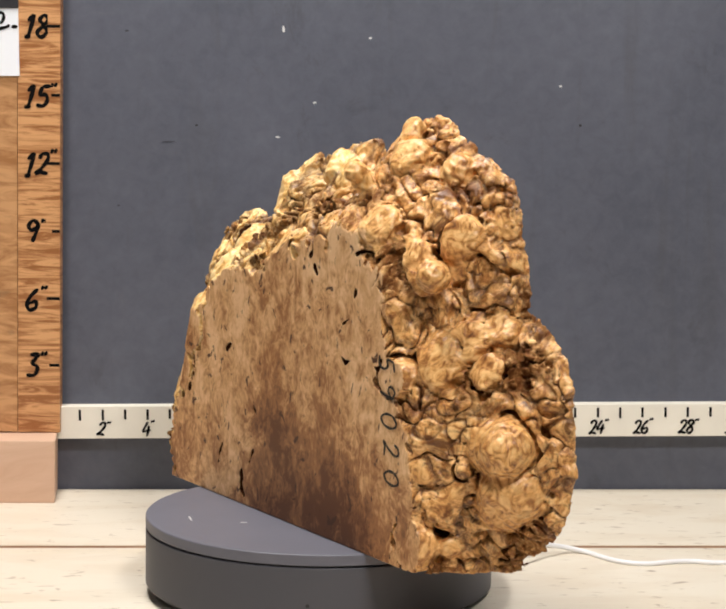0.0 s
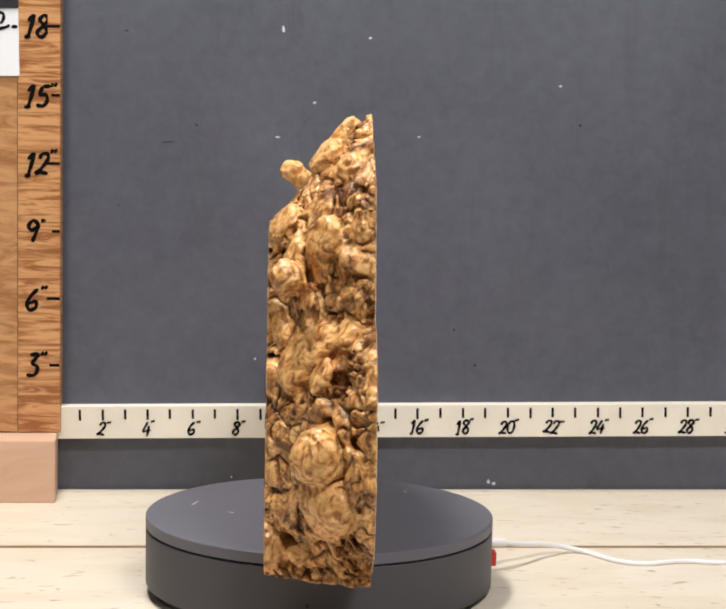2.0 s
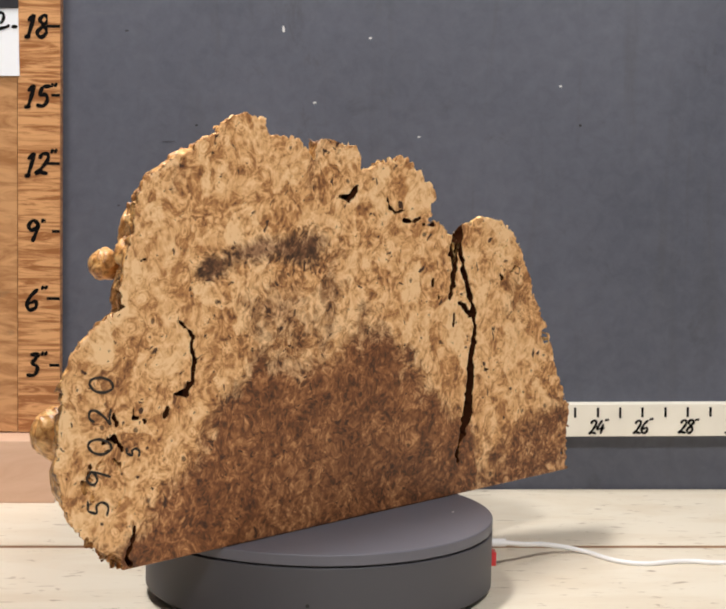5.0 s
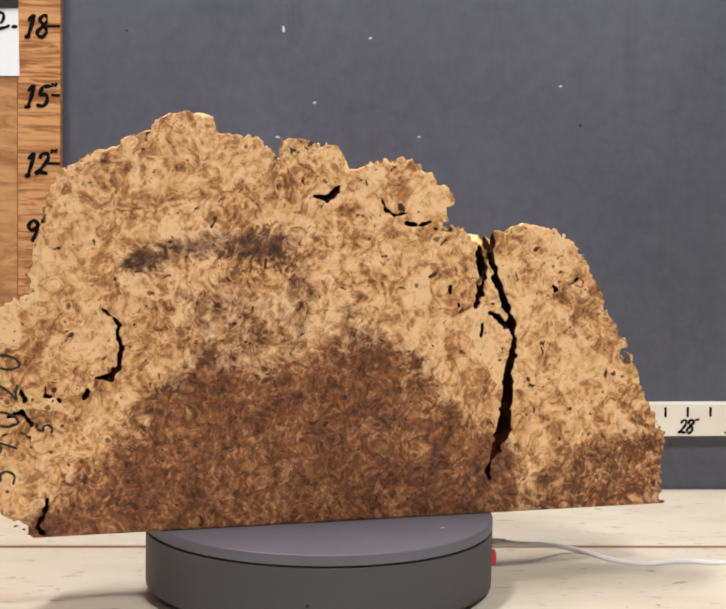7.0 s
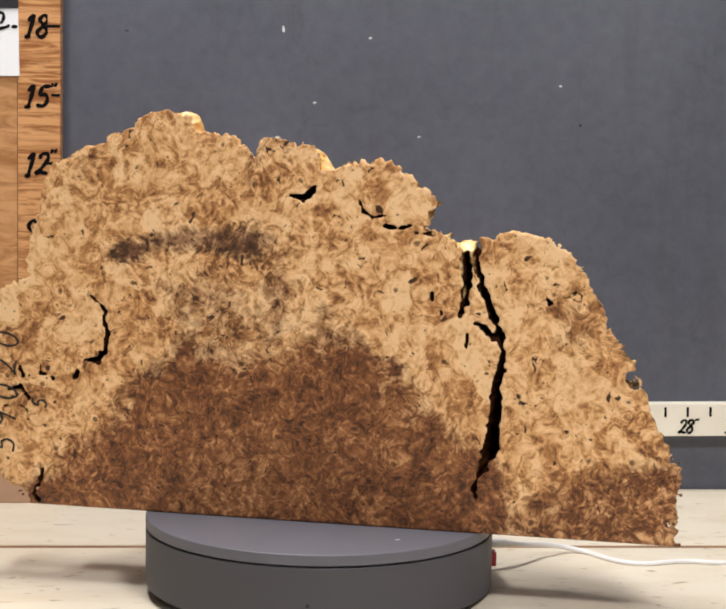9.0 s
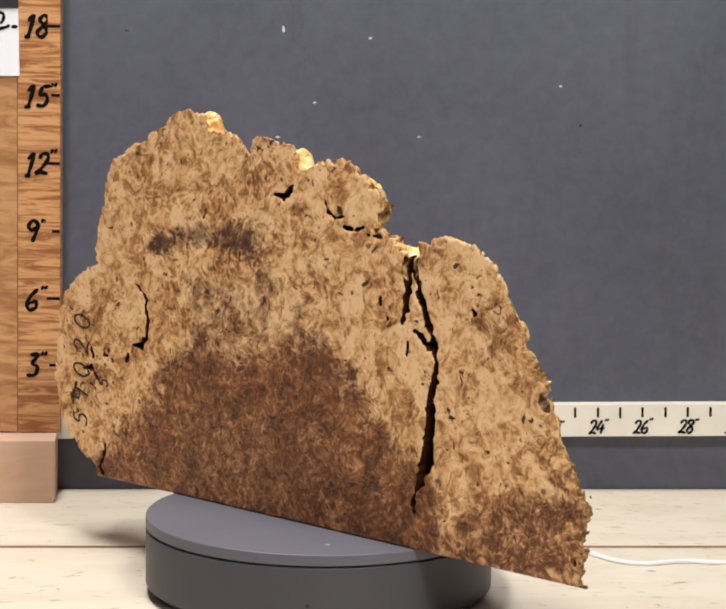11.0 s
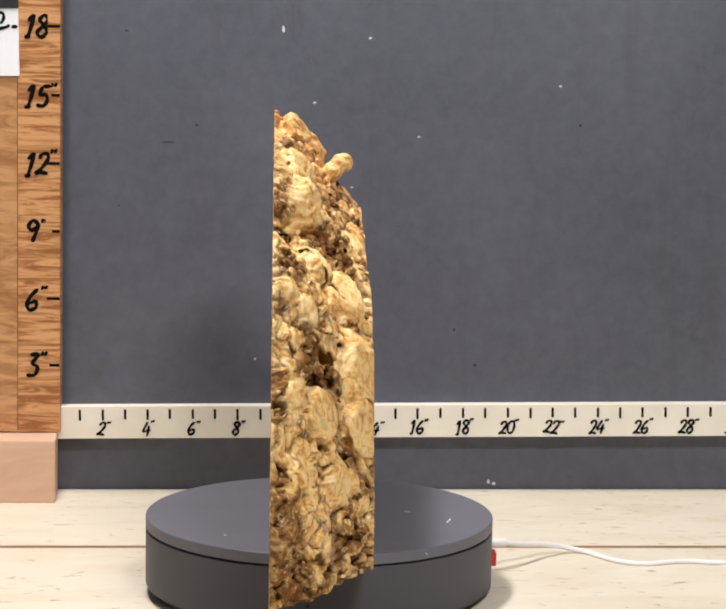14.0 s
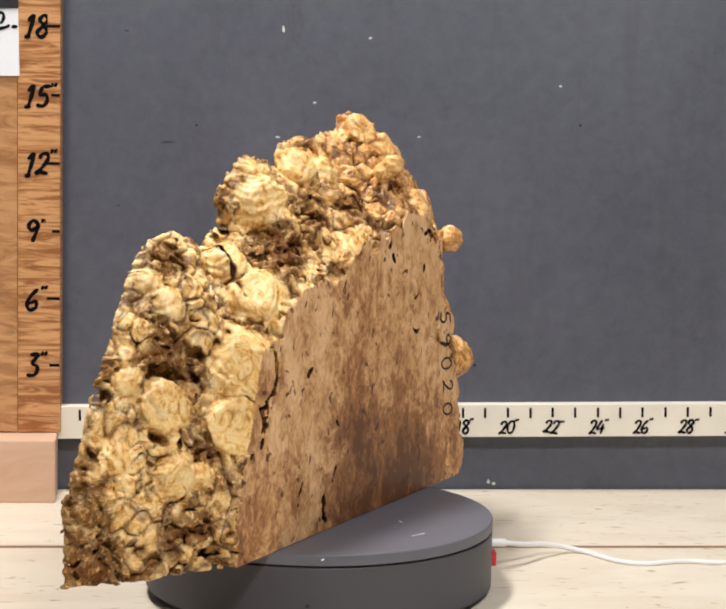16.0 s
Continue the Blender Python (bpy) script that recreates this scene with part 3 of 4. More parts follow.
END_CRACKS = [(0.016, [(-0.2, 0.194, 0.001), (-0.189, 0.185, 0.0022), (-0.185, 0.179, 0.0014), (-0.187, 0.173, 0.0008), (-0.183, 0.159, 0.0017), (-0.187, 0.144, 0.0027), (-0.193, 0.136, 0.0038), (-0.202, 0.135, 0.0015), (-0.208, 0.136, 0.0008)]), (0.01, [(-0.215, 0.12, 0.003), (-0.213, 0.124, 0.0022)]),
              (0.01, [(-0.248, 0.129, 0.001), (-0.248, 0.122, 0.0026), (-0.242, 0.121, 0.0012), (-0.236, 0.117, 0.0032)]), (0.01, [(-0.268, 0.127, 0.0012), (-0.266, 0.119, 0.0034)]),
              (0.012, [(-0.279, 0.105, 0.0012), (-0.267, 0.108, 0.0026), (-0.259, 0.098, 0.0022)]), (0.02, [(-0.246, 0.034, 0.0009), (-0.249, 0.021, 0.0022), (-0.255, 0.011, 0.003), (-0.25, 0.004, 0.0022)]),
              (0.008, [(-0.243, 0.245, 0.0007), (-0.236, 0.246, 0.001)])]
CROWN_CRACKS = [(0.012, [(-0.016, 0.289, 0.001), (-0.004, 0.287, 0.0036), (0.004, 0.294, 0.0024), (0.011, 0.302, 0.0009)]), (0.01, [(0.045, 0.287, 0.0013), (0.05, 0.277, 0.0023), (0.058, 0.272, 0.0015), (0.069, 0.274, 0.001)]),
                (0.012, [(0.069, 0.265, 0.001), (0.081, 0.263, 0.0023), (0.092, 0.265, 0.001)]), (0.012, [(0.096, 0.26, 0.001), (0.11, 0.259, 0.002)])]


# bark pockets in the narrow face: half width, depth, path
POCKETS = [(0.012, [(-0.060, 0.242, 0.0027), (-0.058, 0.239, 0.0020)]), (0.012, [(-0.066, 0.231, 0.0023), (-0.070, 0.226, 0.0025)]), (0.010, [(-0.133, 0.216, 0.0020), (-0.131, 0.212, 0.0020)]),
           (0.010, [(-0.133, 0.247, 0.0012), (-0.144, 0.250, 0.0020), (-0.154, 0.248, 0.0012)]), (0.010, [(0.079, 0.150, 0.0012), (0.092, 0.140, 0.0025)]), (0.010, [(0.040, 0.094, 0.0020), (0.036, 0.089, 0.0012)]),
           (0.014, [(0.041, 0.053, 0.0024), (0.047, 0.041, 0.0016)]), (0.016, [(0.061, 0.034, 0.0027), (0.063, 0.016, 0.0036), (0.058, 0.010, 0.0020)]), (0.010, [(0.168, 0.096, 0.0030), (0.170, 0.092, 0.0032)]),
           (0.008, [(-0.113, 0.187, 0.0008), (-0.122, 0.192, 0.0009)]), (0.008, [(-0.110, 0.160, 0.0008), (-0.118, 0.155, 0.0013), (-0.127, 0.158, 0.0009)]), (0.010, [(0.10, 0.05, 0.0012), (0.106, 0.04, 0.0020), (0.108, 0.03, 0.0010)])]


def lattice(p, scale, seed):
    """Smooth value noise in -1..1 at the points p."""
    rng = np.random.RandomState(seed)
    table = rng.uniform(-1, 1, 4096).astype(np.float32)
    q = p / scale + 100
    i = np.floor(q).astype(np.int64)
    f = (q - i).astype(np.float32)
    f = f * f * (3 - 2 * f)
    out = np.zeros(len(p), np.float32)
    for dx in (0, 1):
        for dy in (0, 1):
            for dz in (0, 1):
                h = ((i[:, 0] + dx) * 73856093) ^ ((i[:, 1] + dy) * 19349663) ^ ((i[:, 2] + dz) * 83492791)
                w = (f[:, 0] if dx else 1 - f[:, 0]) * (f[:, 1] if dy else 1 - f[:, 1]) * (f[:, 2] if dz else 1 - f[:, 2])
                out += w * table[(h ^ (h >> 13)) & 4095]
    return out


def path_distance(X, Z, pts):
    best = np.full(X.shape, 1e9)
    for (ax, az), (bx, bz) in zip(pts, pts[1:]):
        dx, dz = bx - ax, bz - az
        k = np.clip(((X - ax) * dx + (Z - az) * dz) / (dx * dx + dz * dz + 1e-12), 0, 1)
        best = np.minimum(best, np.hypot(X - ax - k * dx, Z - az - k * dz))
    return best


def outline_distance(X, Z, pts):
    """Signed distance to a closed outline, negative inside. The sawn foot runs on below."""
    pts = [(x, z if z > 0 else -0.05) for x, z in pts]
    d = path_distance(X, Z, pts + pts[:1])
    inside = np.zeros(X.shape, bool)
    for (ax, az), (bx, bz) in zip(pts, pts[1:] + pts[:1]):
        cross = ((az > Z) != (bz > Z)) & (X < (bx - ax) * (Z - az) / (bz - az + 1e-12) + ax)
        inside ^= cross
    return np.where(inside, -d, d)


def gash_distance(X, Z, pts):
    """Distance to a gash of changing half width, negative inside."""
    best = np.full(X.shape, 1e9)
    for (ax, az, aw), (bx, bz, bw) in zip(pts, pts[1:]):
        dx, dz = bx - ax, bz - az
        k = np.clip(((X - ax) * dx + (Z - az) * dz) / (dx * dx + dz * dz + 1e-12), 0, 1)
        best = np.minimum(best, np.hypot(X - ax - k * dx, Z - az - k * dz) - aw - k * (bw - aw))
    return best


def crack_field(P):
    """Negative inside the bark cracks of the sawn faces."""
    best = np.full(len(P), 1.0, np.float32)
    flat = P * np.array([1, 0.3, 1])
    wob = 0.0005 + lattice(flat, 0.009, 21) * 0.0016 + lattice(flat, 0.004, 22) * 0.0016
    for plane, way, gashes in ((FRONT, 1, SPLIT + LOBE_CRACKS + END_CRACKS + CROWN_CRACKS), (BACK, -1, POCKETS)):
        for deep, pts in gashes:
            xs, zs, ws = zip(*pts)
            inward = (P[:, 1] - plane) * way
            near = (P[:, 0] > min(xs) - 0.02) & (P[:, 0] < max(xs) + 0.02) & (P[:, 2] > min(zs) - 0.02) & (P[:, 2] < max(zs) + 0.02) & (inward < deep + 0.004)
            if near.any():
                taper = np.clip(1 - inward[near] / deep, 0, 1) ** 0.5
                d = gash_distance(P[near, 0], P[near, 2], pts) + 0.75 * max(ws) * (1 - taper) + wob[near] * min(1.2, max(ws) / 0.003)
                best[near] = np.minimum(best[near], np.maximum(d, inward[near] - deep))
    return best


def crumble(P):
    """Where the skin is pithy and torn instead of smooth, 0..1."""
    low = np.clip((0.120 - P[:, 2]) / 0.05, 0, 1) * np.clip((P[:, 0] - 0.06) / 0.06, 0, 1)     # more torn and browner towards the foot of one end
    return np.clip((lattice(P, 0.040, 71) + 0.6 * lattice(P, 0.014, 72)) * 2.4 + 0.02 + 0.8 * low, 0, 1)


def burl_field():
    """Signed distance of the whole slab on a grid."""
    lo = np.array([-0.350, FRONT - 3 * VOXEL, -3 * VOXEL])
    n = [int((0.345 + 0.350) / VOXEL), int((BACK - FRONT) / VOXEL) + 7, int(0.385 / VOXEL)]
    xs, ys, zs = [lo[k] + VOXEL * np.arange(n[k]) for k in range(3)]
    X2, Z2 = np.meshgrid(xs, zs, indexing="ij")
    dw, dn = outline_distance(X2, Z2, WIDE), outline_distance(X2, Z2, NARROW)
    g = np.clip((ys - FRONT) / (BACK - FRONT), 0, 1) ** 1.25
    d = (dw[:, None, :] * (1 - g)[None, :, None] + dn[:, None, :] * g[None, :, None]).astype(np.float32)
    d += (0.0030 * g - 0.0022 * (1 - g)).astype(np.float32)[None, :, None]
    skin = d.copy()
    ring = np.full(d.shape, 0.02, np.float32)
    pocket = np.full(d.shape, 0.01, np.float32)
    smooth = np.zeros(d.shape, np.float32)
    warp = [np.zeros(d.shape, np.float32) for _ in range(3)]

    def points(I):
        return np.stack([xs[I[:, 0]], ys[I[:, 1]], zs[I[:, 2]]], 1)

    # gnarled, folded relief near the live edge
    I = np.argwhere(np.abs(d) < 0.034)
    P = points(I)
    at = tuple(I.T)
    for k in range(3):
        warp[k][at] = 0.0085 * lattice(P, 0.026, 50 + k) + 0.0024 * lattice(P, 0.010, 60 + k)
    W = P + np.stack([warp[k][at] for k in range(3)], 1)
    fold = 1 - 2.2 * np.abs(lattice(W, 0.021, 4))
    rel = 0.0044 * lattice(P, 0.036, 3) + 0.0036 * fold + 0.0014 * (1 - 2.2 * np.abs(lattice(W, 0.0110, 5)))
    d[at] += rel * np.clip((P[:, 2] + 0.02) / 0.03, 0.4, 1) * np.clip((P[:, 1] - FRONT) / 0.018 + 0.15, 0, 1)
    jag = np.clip(1 - (P[:, 1] - FRONT) / 0.012, 0, 1)                    # the saw has left the rim of the wide face ragged
    d[at] += 0.0017 * jag * (1 - 2.6 * np.abs(lattice(P * np.array([1, 0.4, 1]), 0.0062, 81)))
    rng = np.random.RandomState(11)
    middle = np.array([0.0, -0.06, 0.06])

    def local(c, reach, bend=1.0):
        i0 = [max(0, int((c[k] - reach - lo[k]) / VOXEL)) for k in range(3)]
        i1 = [min(n[k], int((c[k] + reach - lo[k]) / VOXEL) + 2) for k in range(3)]
        s = tuple(slice(a, b) for a, b in zip(i0, i1))
        grid = (xs[s[0]][:, None, None] + bend * warp[0][s], ys[s[1]][None, :, None] + bend * warp[1][s], zs[s[2]][None, None, :] + bend * warp[2][s])
        return s, grid, np.sqrt(sum((grid[k] - c[k]) ** 2 for k in range(3))).astype(np.float32)

    def knob(c, R, moat, k, reach=0.75, big=0.0):
        s, grid, r = local(c, R + 0.016, 0.5 if R > 0.016 else 0.2)
        if r.size == 0:
            return
        a = d[s]
        out = np.array(c) - middle
        out /= np.linalg.norm(out)
        pole = np.sqrt(sum((grid[j] - c[j] - out[j] * R * 0.8) ** 2 for j in range(3)))
        e = (r - R) + 0.00055 * np.cos(pole * 1100 + c[0] * 900) * min(1, R / 0.015)
        cap = skin[s] - 0.0015 - reach * R                # the bulges are worn flat on top
        h = np.clip(0.5 + 0.5 * (cap - e) / 0.004, 0, 1)
        e = cap * h + e * (1 - h) + 0.004 * h * (1 - h)
        if moat:
            gap = moat * np.clip(warp[1][s] / 0.003 + 0.6, 0.15, 1.6)   # the gap opens more on one side
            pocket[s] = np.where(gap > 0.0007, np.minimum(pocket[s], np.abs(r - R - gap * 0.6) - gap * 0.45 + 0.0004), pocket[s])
            a = np.maximum(a, -(r - R - gap))
        h = np.clip(0.5 + 0.5 * (e - a) / k, 0, 1)
        d[s] = e * (1 - h) + a * h - k * h * (1 - h)
        pocket[s] = np.where(e < a - 0.001, 0.01, pocket[s])
        ring[s] = np.where(e < a + 0.002, pole, ring[s])
        smooth[s] = np.where(e < a + 0.0015, big, smooth[s])

    # flattened swirls packed against each other, a sharp groove between neighbours
    first, second = np.full(d.shape, 2.5, np.float32), np.full(d.shape, 2.5, np.float32)
    size = np.full(d.shape, 0.006, np.float32)
    lift = np.zeros(d.shape, np.float32)
    cup = np.zeros(d.shape, np.float32)
    surf = np.argwhere(np.abs(d) < 0.0022)
    for i in surf[rng.choice(len(surf), 470, replace=False)]:
        c = points(i[None])[0]
        fold = float(c[0] < -0.05)                                       # one end is folded, the other knobbly
        R = 0.0045 + 0.002 * fold + 0.0195 * rng.rand() ** 1.8
        s, grid, r = local(c, R * 1.9)
        lean = rng.normal(size=3)
        lean /= np.linalg.norm(lean)
        along = sum((grid[k] - c[k]) * lean[k] for k in range(3))
        r = np.sqrt(np.maximum(r * r + (0.9 + 2.6 * fold) * along * along, 0)) / R
        win = r < first[s]
        second[s] = np.where(win, first[s], np.minimum(second[s], r))
        first[s] = np.where(win, r, first[s])
        size[s] = np.where(win, R, size[s])
        lift[s] = np.where(win, rng.uniform(-0.08, 0.20), lift[s])
        cup[s] = np.where(win, float(rng.rand() < 0.4), cup[s])
        ring[s] = np.where(win, r * R, ring[s])
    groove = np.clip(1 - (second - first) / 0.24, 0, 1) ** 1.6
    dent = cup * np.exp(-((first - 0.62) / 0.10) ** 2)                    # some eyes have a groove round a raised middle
    calm = np.clip((ys - FRONT) / 0.020 + 0.25, 0, 1).astype(np.float32)[None, :, None]     # the wide face cuts through solid wood
    d += np.where(np.abs(d) < 0.03, calm * size * (0.42 * groove + 0.15 * dent - 0.16 * np.clip(1.5 - 1.1 * first ** 4, 0, 1) - lift), 0)
    d += np.where(np.abs(d) < 0.03, 0.00042 * np.sin(ring * 1400 + warp[0] * 700), 0)
    surf = np.argwhere(np.abs(d) < 0.0022)
    for i in surf[rng.choice(len(surf), 52, replace=False)]:
        R = 0.0042 + 0.0085 * rng.rand() ** 2.2
        c = points(i[None])[0]
        c = c + (middle - c) / np.linalg.norm(middle - c) * R * rng.uniform(0.3, 0.75)
        knob(c, R, R * 0.15 if rng.rand() < 0.45 and c[1] > FRONT + R + 0.004 else 0, R * 0.30, 0.6)
    # crumbs where the skin is torn
    surf = np.argwhere(np.abs(d) < 0.0022)
    surf = surf[rng.choice(len(surf), 900, replace=False)]
    for i in surf[crumble(points(surf)) > 0.45][:260]:
        R = 0.0026 + 0.0040 * rng.rand() ** 1.6
        if ys[i[1]] > FRONT + 0.006 and (xs[i[0]] > 0 or R < 0.0038):
            knob(points(i[None])[0], R, 0, R * 0.25, 0.9)
    for x, y, z, R, moat in FOLDED_END + CROWN + KNOBBLY_END:
        knob((x, y, z), R, moat, 0.004, 9.0 if z > 0.2 and R < 0.0135 else 3.0 if x < -0.27 or R < 0.0135 else 0.8 if z > 0.225 and (y < 0 or x < -0.195) else 0.38, 1.0)
    # bark pits
    surf = np.argwhere((np.abs(d) < 0.0022) & (smooth < 0.5) & (ys > FRONT + 0.007)[None, :, None])
    surf = surf[rng.choice(len(surf), 1500, replace=False)]
    torn = crumble(points(surf))
    for i in surf[torn + 0.08 > rng.rand(len(surf))][:640]:
        R = 0.0018 + 0.0048 * rng.rand() ** 2.4
        s, _, r = local(points(i[None])[0], R + 0.010)
        e = -(r - R)
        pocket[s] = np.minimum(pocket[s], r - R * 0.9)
        h = np.clip(0.5 - 0.5 * (e - d[s]) / 0.0022, 0, 1)
        d[s] = e * (1 - h) + d[s] * h + 0.0022 * h * (1 - h)
    # fine relief everywhere on the skin
    I = np.argwhere(np.abs(d) < 0.006)
    P = points(I)
    W = P + np.stack([warp[k][tuple(I.T)] for k in range(3)], 1)
    rough = crumble(P) * (1 - 0.9 * smooth[tuple(I.T)])
    rough *= np.clip((P[:, 1] - FRONT) / 0.015 + 0.6, 0, 1)
    d[tuple(I.T)] += (0.0005 + 0.0025 * rough) * (1 - 2.6 * np.abs(lattice(W, 0.0078, 31))) + (0.0001 + 0.0012 * rough) * (1 - 2.6 * np.abs(lattice(W, 0.0046, 33))) + (0.0002 + 0.0012 * rough) * lattice(P, 0.0035, 32)
    # bark cracks
    sel = np.argwhere(d < 0.01)
    P = np.stack([xs[sel[:, 0]], ys[sel[:, 1]], zs[sel[:, 2]]], 1)
    d[tuple(sel.T)] = np.maximum(d[tuple(sel.T)], -crack_field(P))
    # the saw cuts
    d = np.maximum(d, (FRONT - ys)[None, :, None])
    d = np.maximum(d, (ys - BACK)[None, :, None])
    d = np.maximum(d, (-zs)[None, None, :])
    # grooves and dents that the live edge colour darkens
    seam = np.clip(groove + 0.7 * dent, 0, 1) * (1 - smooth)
    return d.astype(np.float32), ring, pocket, smooth, seam, lo


def surface_nets(d, lo):
    """One vertex in each cell that the surface crosses, one quad for each crossed edge."""
    inside = d < 0
    shape = tuple(s - 1 for s in d.shape)
    total = np.zeros((*shape, 3), np.float32)
    count = np.zeros(shape, np.int16)
    edges = []
    for ax in range(3):
        a = [slice(None)] * 3
        b = [slice(None)] * 3
        a[ax], b[ax] = slice(None, -1), slice(1, None)
        cross = np.argwhere(inside[tuple(a)] != inside[tuple(b)])
        v0 = d[tuple(a)][tuple(cross.T)]
        v1 = d[tuple(b)][tuple(cross.T)]
        pos = cross.astype(np.float32)
        pos[:, ax] += v0 / (v0 - v1)
        o1, o2 = [k for k in range(3) if k != ax]
        for s1 in (0, 1):
            for s2 in (0, 1):
                c = cross.copy()
                c[:, o1] -= s1
                c[:, o2] -= s2
                ok = (c >= 0).all(1) & (c < np.array(shape)).all(1)
                np.add.at(total, tuple(c[ok].T), pos[ok])
                np.add.at(count, tuple(c[ok].T), 1)
        edges.append((ax, o1, o2, cross, v0 < 0))
    cells = np.argwhere(count > 0)
    index = np.full(shape, -1, np.int32)
    index[tuple(cells.T)] = np.arange(len(cells))
    verts = total[tuple(cells.T)] / count[tuple(cells.T)][:, None] * VOXEL + lo
    quads = []
    for ax, o1, o2, cross, out in edges:
        q = []
        for s1, s2 in ((0, 0), (1, 0), (1, 1), (0, 1)):
            c = cross.copy()
            c[:, o1] -= s1
            c[:, o2] -= s2
            q.append(index[tuple(np.clip(c, 0, None).T)])
        q = np.stack(q, 1)
        flip = out if ax != 1 else ~out
        q[~flip] = q[~flip][:, ::-1]
        quads.append(q)
    return verts, np.concatenate(quads)


def blob(x, z, cx, cz, rx, rz):
    return np.exp(-(((x - cx) / rx) ** 2 + ((z - cz) / rz) ** 2))


def stains(V):
    """Heartwood and grey stain of the two sawn faces, by place in the wood."""
    w1 = lattice(V, 0.05, 41) * 0.020 + lattice(V, 0.016, 42) * 0.015 + lattice(V, 0.006, 45) * 0.006
    w2 = lattice(V, 0.05, 43) * 0.020 + lattice(V, 0.016, 44) * 0.015 + lattice(V, 0.006, 46) * 0.006
    x, z = V[:, 0] + w1, V[:, 2] + w2
    top = np.interp(x, [-0.25, -0.21, -0.17, -0.14, -0.11, -0.06, -0.03, 0.0, 0.03, 0.05, 0.075, 0.11, 0.15, 0.18, 0.24, 0.33],
                    [0.0, 0.075, 0.10, 0.128, 0.155, 0.158, 0.170, 0.158, 0.182, 0.178, 0.135, 0.105, 0.080, 0.03, 0.06, 0.09])
    heart = np.clip((top - z) / 0.055 + 0.45, 0, 1) * np.where(x > 0.175, 0.72, 1.0)
    heart = np.maximum(heart, 0.62 * blob(x, z, -0.022, 0.195, 0.026, 0.035))
    heart = np.maximum(heart, 0.60 * blob(x, z, -0.09, 0.185, 0.06, 0.028))
    heart = np.maximum(heart, 0.55 * blob(x, z, -0.03, 0.31, 0.012, 0.04))
    heart = np.maximum(heart, 0.50 * blob(x, z, -0.20, 0.318, 0.022, 0.012))
    heart = np.maximum(heart, 0.35 * blob(x, z, 0.24, 0.19, 0.03, 0.03))
    x2, z2 = V[:, 0] + 0.5 * w1, V[:, 2] + 0.35 * w2
    grey = 1.0 * blob(x2, z2, -0.115, 0.247, 0.050, 0.014) + 1.0 * blob(x2, z2, -0.172, 0.235, 0.022, 0.012) + 0.8 * blob(x2, z2, -0.055, 0.240, 0.026, 0.020)
    back = V[:, 1] > 0.0
    hb = np.clip(0.8 * blob(x, z, 0.005, 0.05, 0.035, 0.13) + 0.8 * blob(x, z, -0.08, 0.01, 0.06, 0.09) + 0.35 * blob(x, z, -0.16, 0.02, 0.04, 0.07)
                 + 0.4 * blob(x, z, 0.2, 0.03, 0.05, 0.07) + 0.25 * blob(x, z, 0.0, -0.01, 0.17, 0.07), 0, 0.85)
    return np.where(back, hb, heart), np.where(back, 0, np.clip(grey, 0, 1.2))


def mesh_part(name, verts, quads, mat, parent, label, values):
    used = np.unique(quads)
    remap = np.zeros(len(verts), np.int32)
    remap[used] = np.arange(len(used))
    me = bpy.data.meshes.new(name)
    me.from_pydata(verts[used].tolist(), [], remap[quads].tolist())
    for key, val in values.items():
        me.attributes.new(key, "FLOAT", "POINT").data.foreach_set("value", np.ascontiguousarray(val[used], np.float32))
    me.materials.append(mat)
    me.polygons.foreach_set("use_smooth", [True] * len(me.polygons))
    ob = new(name, me)
    ob.parent = parent
    return tagged(ob, label)


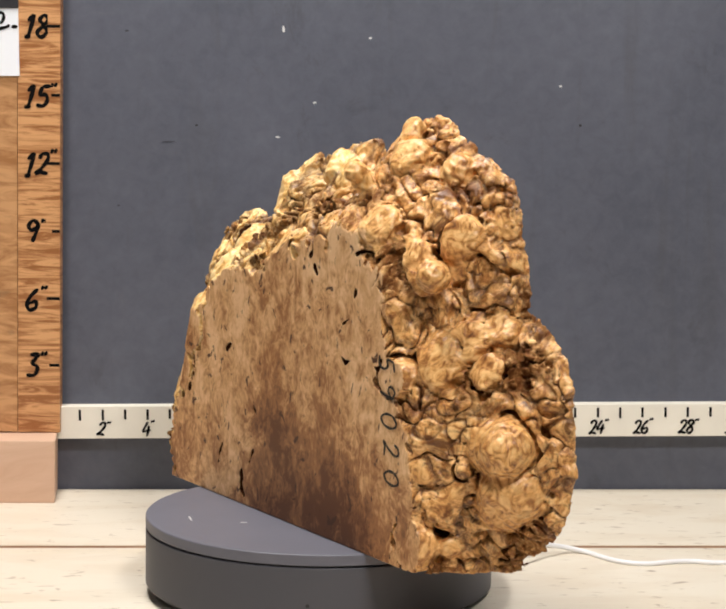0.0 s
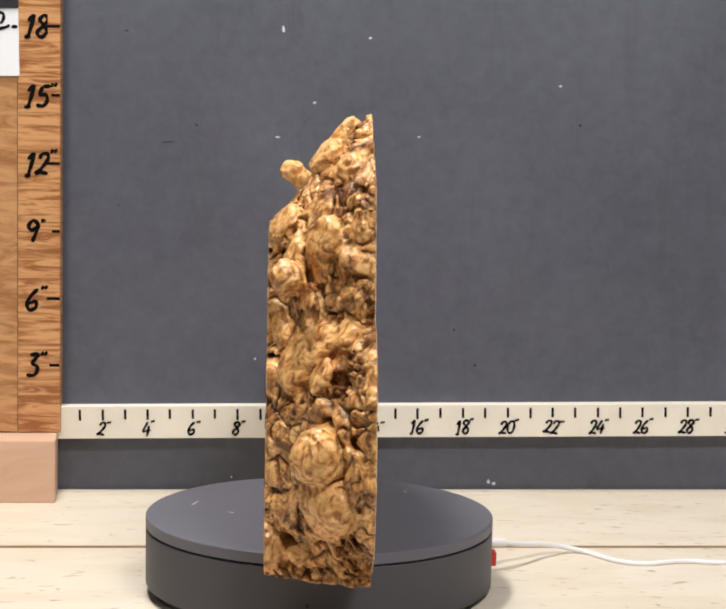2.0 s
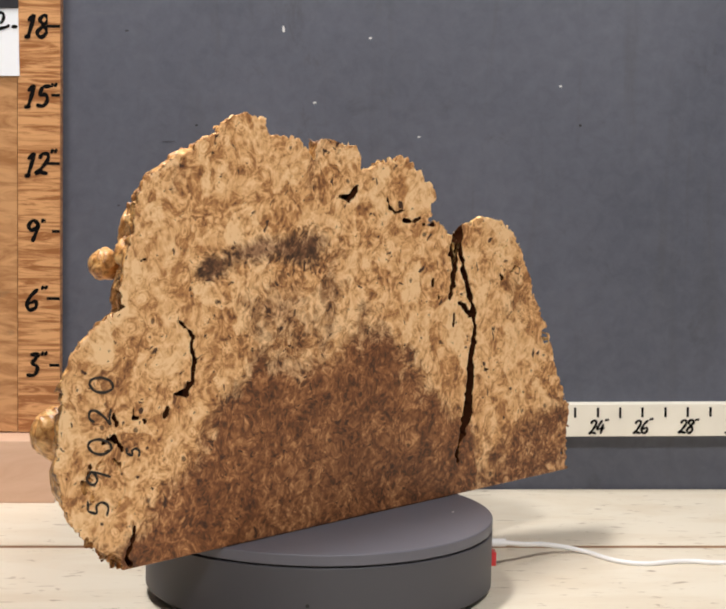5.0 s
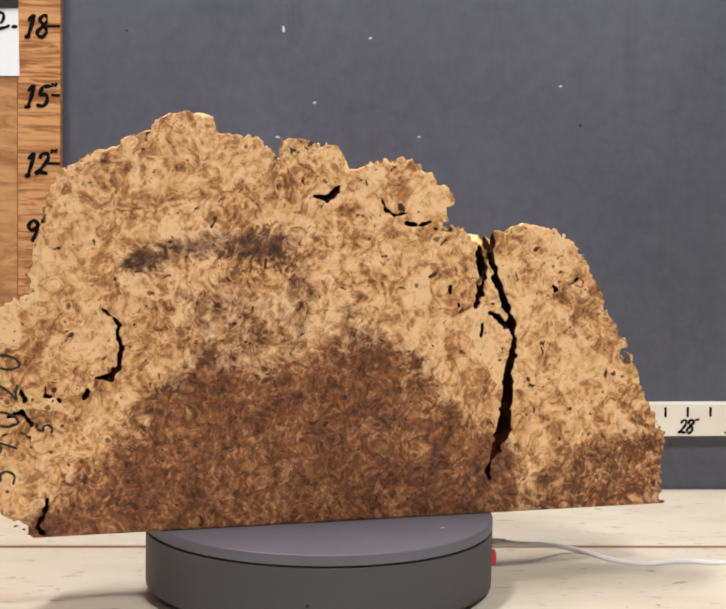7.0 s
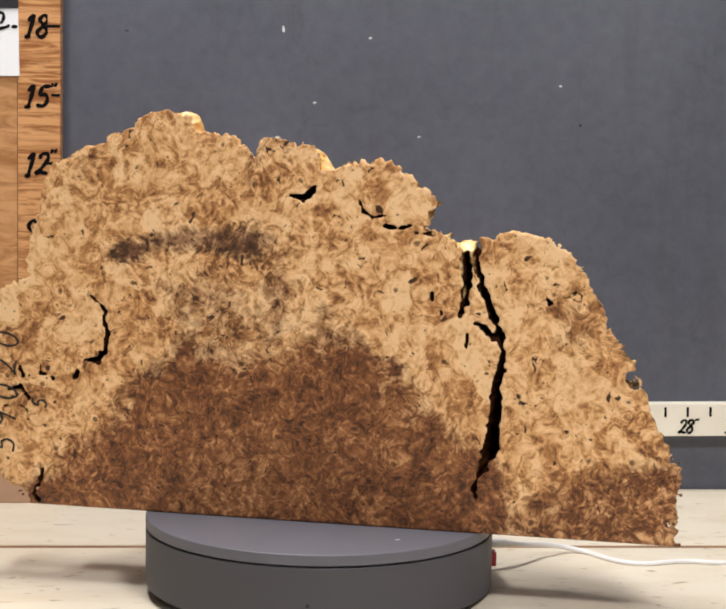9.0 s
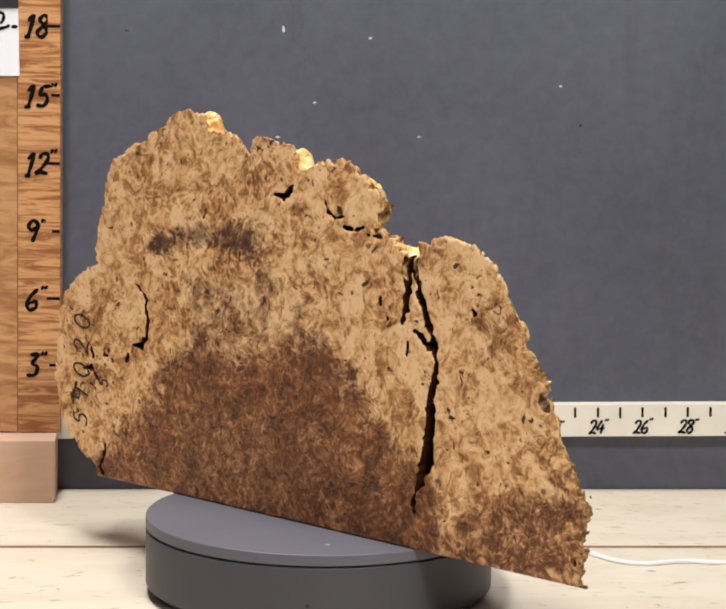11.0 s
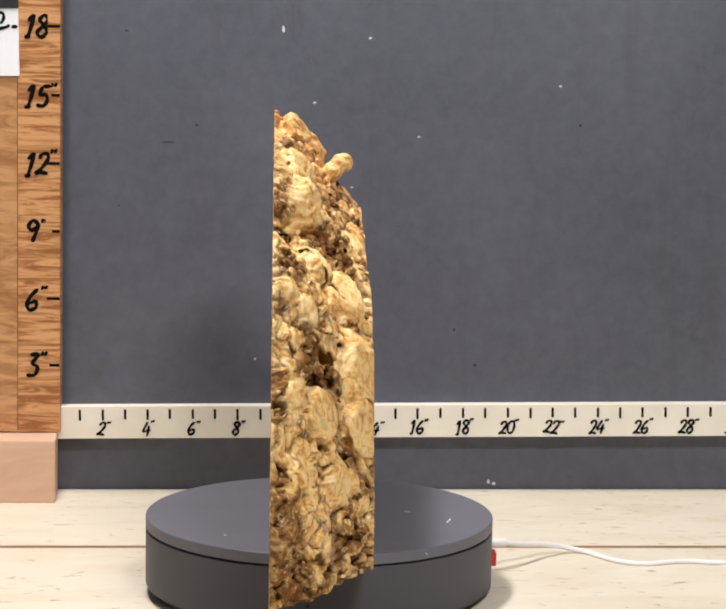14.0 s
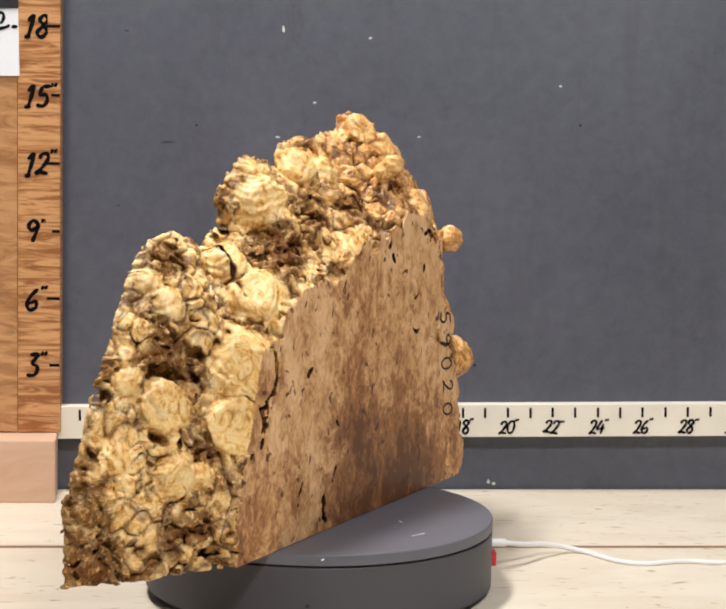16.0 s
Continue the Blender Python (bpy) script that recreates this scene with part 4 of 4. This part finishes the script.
def burl_slab():
    root = tagged(new("burl_slab"), "thick golden burl slab with knobbly live edge standing on the turntable", "wood slab")
    d, ring, pocket, smooth, seam, lo = burl_field()
    V, Q = surface_nets(d, lo)
    cell = np.clip(np.round((V - lo) / VOXEL).astype(int), 0, np.array(d.shape) - 1)
    rv = ring[tuple(cell.T)]
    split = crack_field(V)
    # dark bark in the cracks, with the shade of their depth put in
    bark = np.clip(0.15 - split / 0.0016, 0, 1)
    # pits and moats likewise, bark tone and hollow shade in one value
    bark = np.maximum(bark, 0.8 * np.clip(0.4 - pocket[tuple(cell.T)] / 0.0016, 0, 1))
    heart, grey = stains(V)
    C = V[Q].mean(1)
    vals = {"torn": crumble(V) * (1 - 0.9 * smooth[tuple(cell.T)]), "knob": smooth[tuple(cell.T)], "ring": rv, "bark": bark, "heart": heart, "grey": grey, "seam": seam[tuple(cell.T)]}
    # crack walls almost fully dark, bark lining and painted shade together
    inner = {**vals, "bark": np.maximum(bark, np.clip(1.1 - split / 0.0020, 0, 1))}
    front, back, foot = C[:, 1] < FRONT + VOXEL * 0.45, C[:, 1] > BACK - VOXEL * 0.45, C[:, 2] < VOXEL * 0.45
    front &= ~foot
    back &= ~foot
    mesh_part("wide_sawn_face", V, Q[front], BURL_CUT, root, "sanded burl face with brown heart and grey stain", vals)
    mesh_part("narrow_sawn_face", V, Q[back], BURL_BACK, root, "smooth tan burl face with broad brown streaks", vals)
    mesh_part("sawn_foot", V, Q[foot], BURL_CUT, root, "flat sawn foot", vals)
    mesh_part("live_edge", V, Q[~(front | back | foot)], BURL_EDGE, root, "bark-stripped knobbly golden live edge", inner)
    # inked stock number, read from the foot upwards
    for body, x, z, y, turn, size, step in (("59020", -0.283, 0.108, FRONT - 0.0003, 0, 0.023, 1.05), ("5", -0.2485, 0.097, FRONT - 0.0003, 0, 0.014, 1.0), ("59020", -0.188, 0.112, BACK + 0.0003, 180, 0.022, 1.05)):
        bm = lettering(body, size, 0.0020, step, 0.10, 0.0003)
        tilt = 88 if turn == 0 else -84
        bmesh.ops.transform(bm, matrix=pose(x, y, z, 0, 0, turn) @ pose(0, 0, 0, 90, 0, 0) @ pose(0, 0, 0, 0, 0, tilt), verts=bm.verts[:])
        part("inked_number", bm, WOOD_INK, root)
    return root


WALL = room()
wall_marks(WALL)
bench()
scale_strip()
foot_block()
upright_scale()
price_card()
TABLE, TOP = turntable()
power_cable()
SLAB = burl_slab()


def motions():
    walk(TOP, [(t, pose(0, 0, 0, 0, 0, spin(t))) for t in TIMES])
    walk(SLAB, [(t, AXIS @ pose(0, 0, PLATTER_Z + 0.0002, 0, 0, spin(t))) for t in TIMES])


motions()
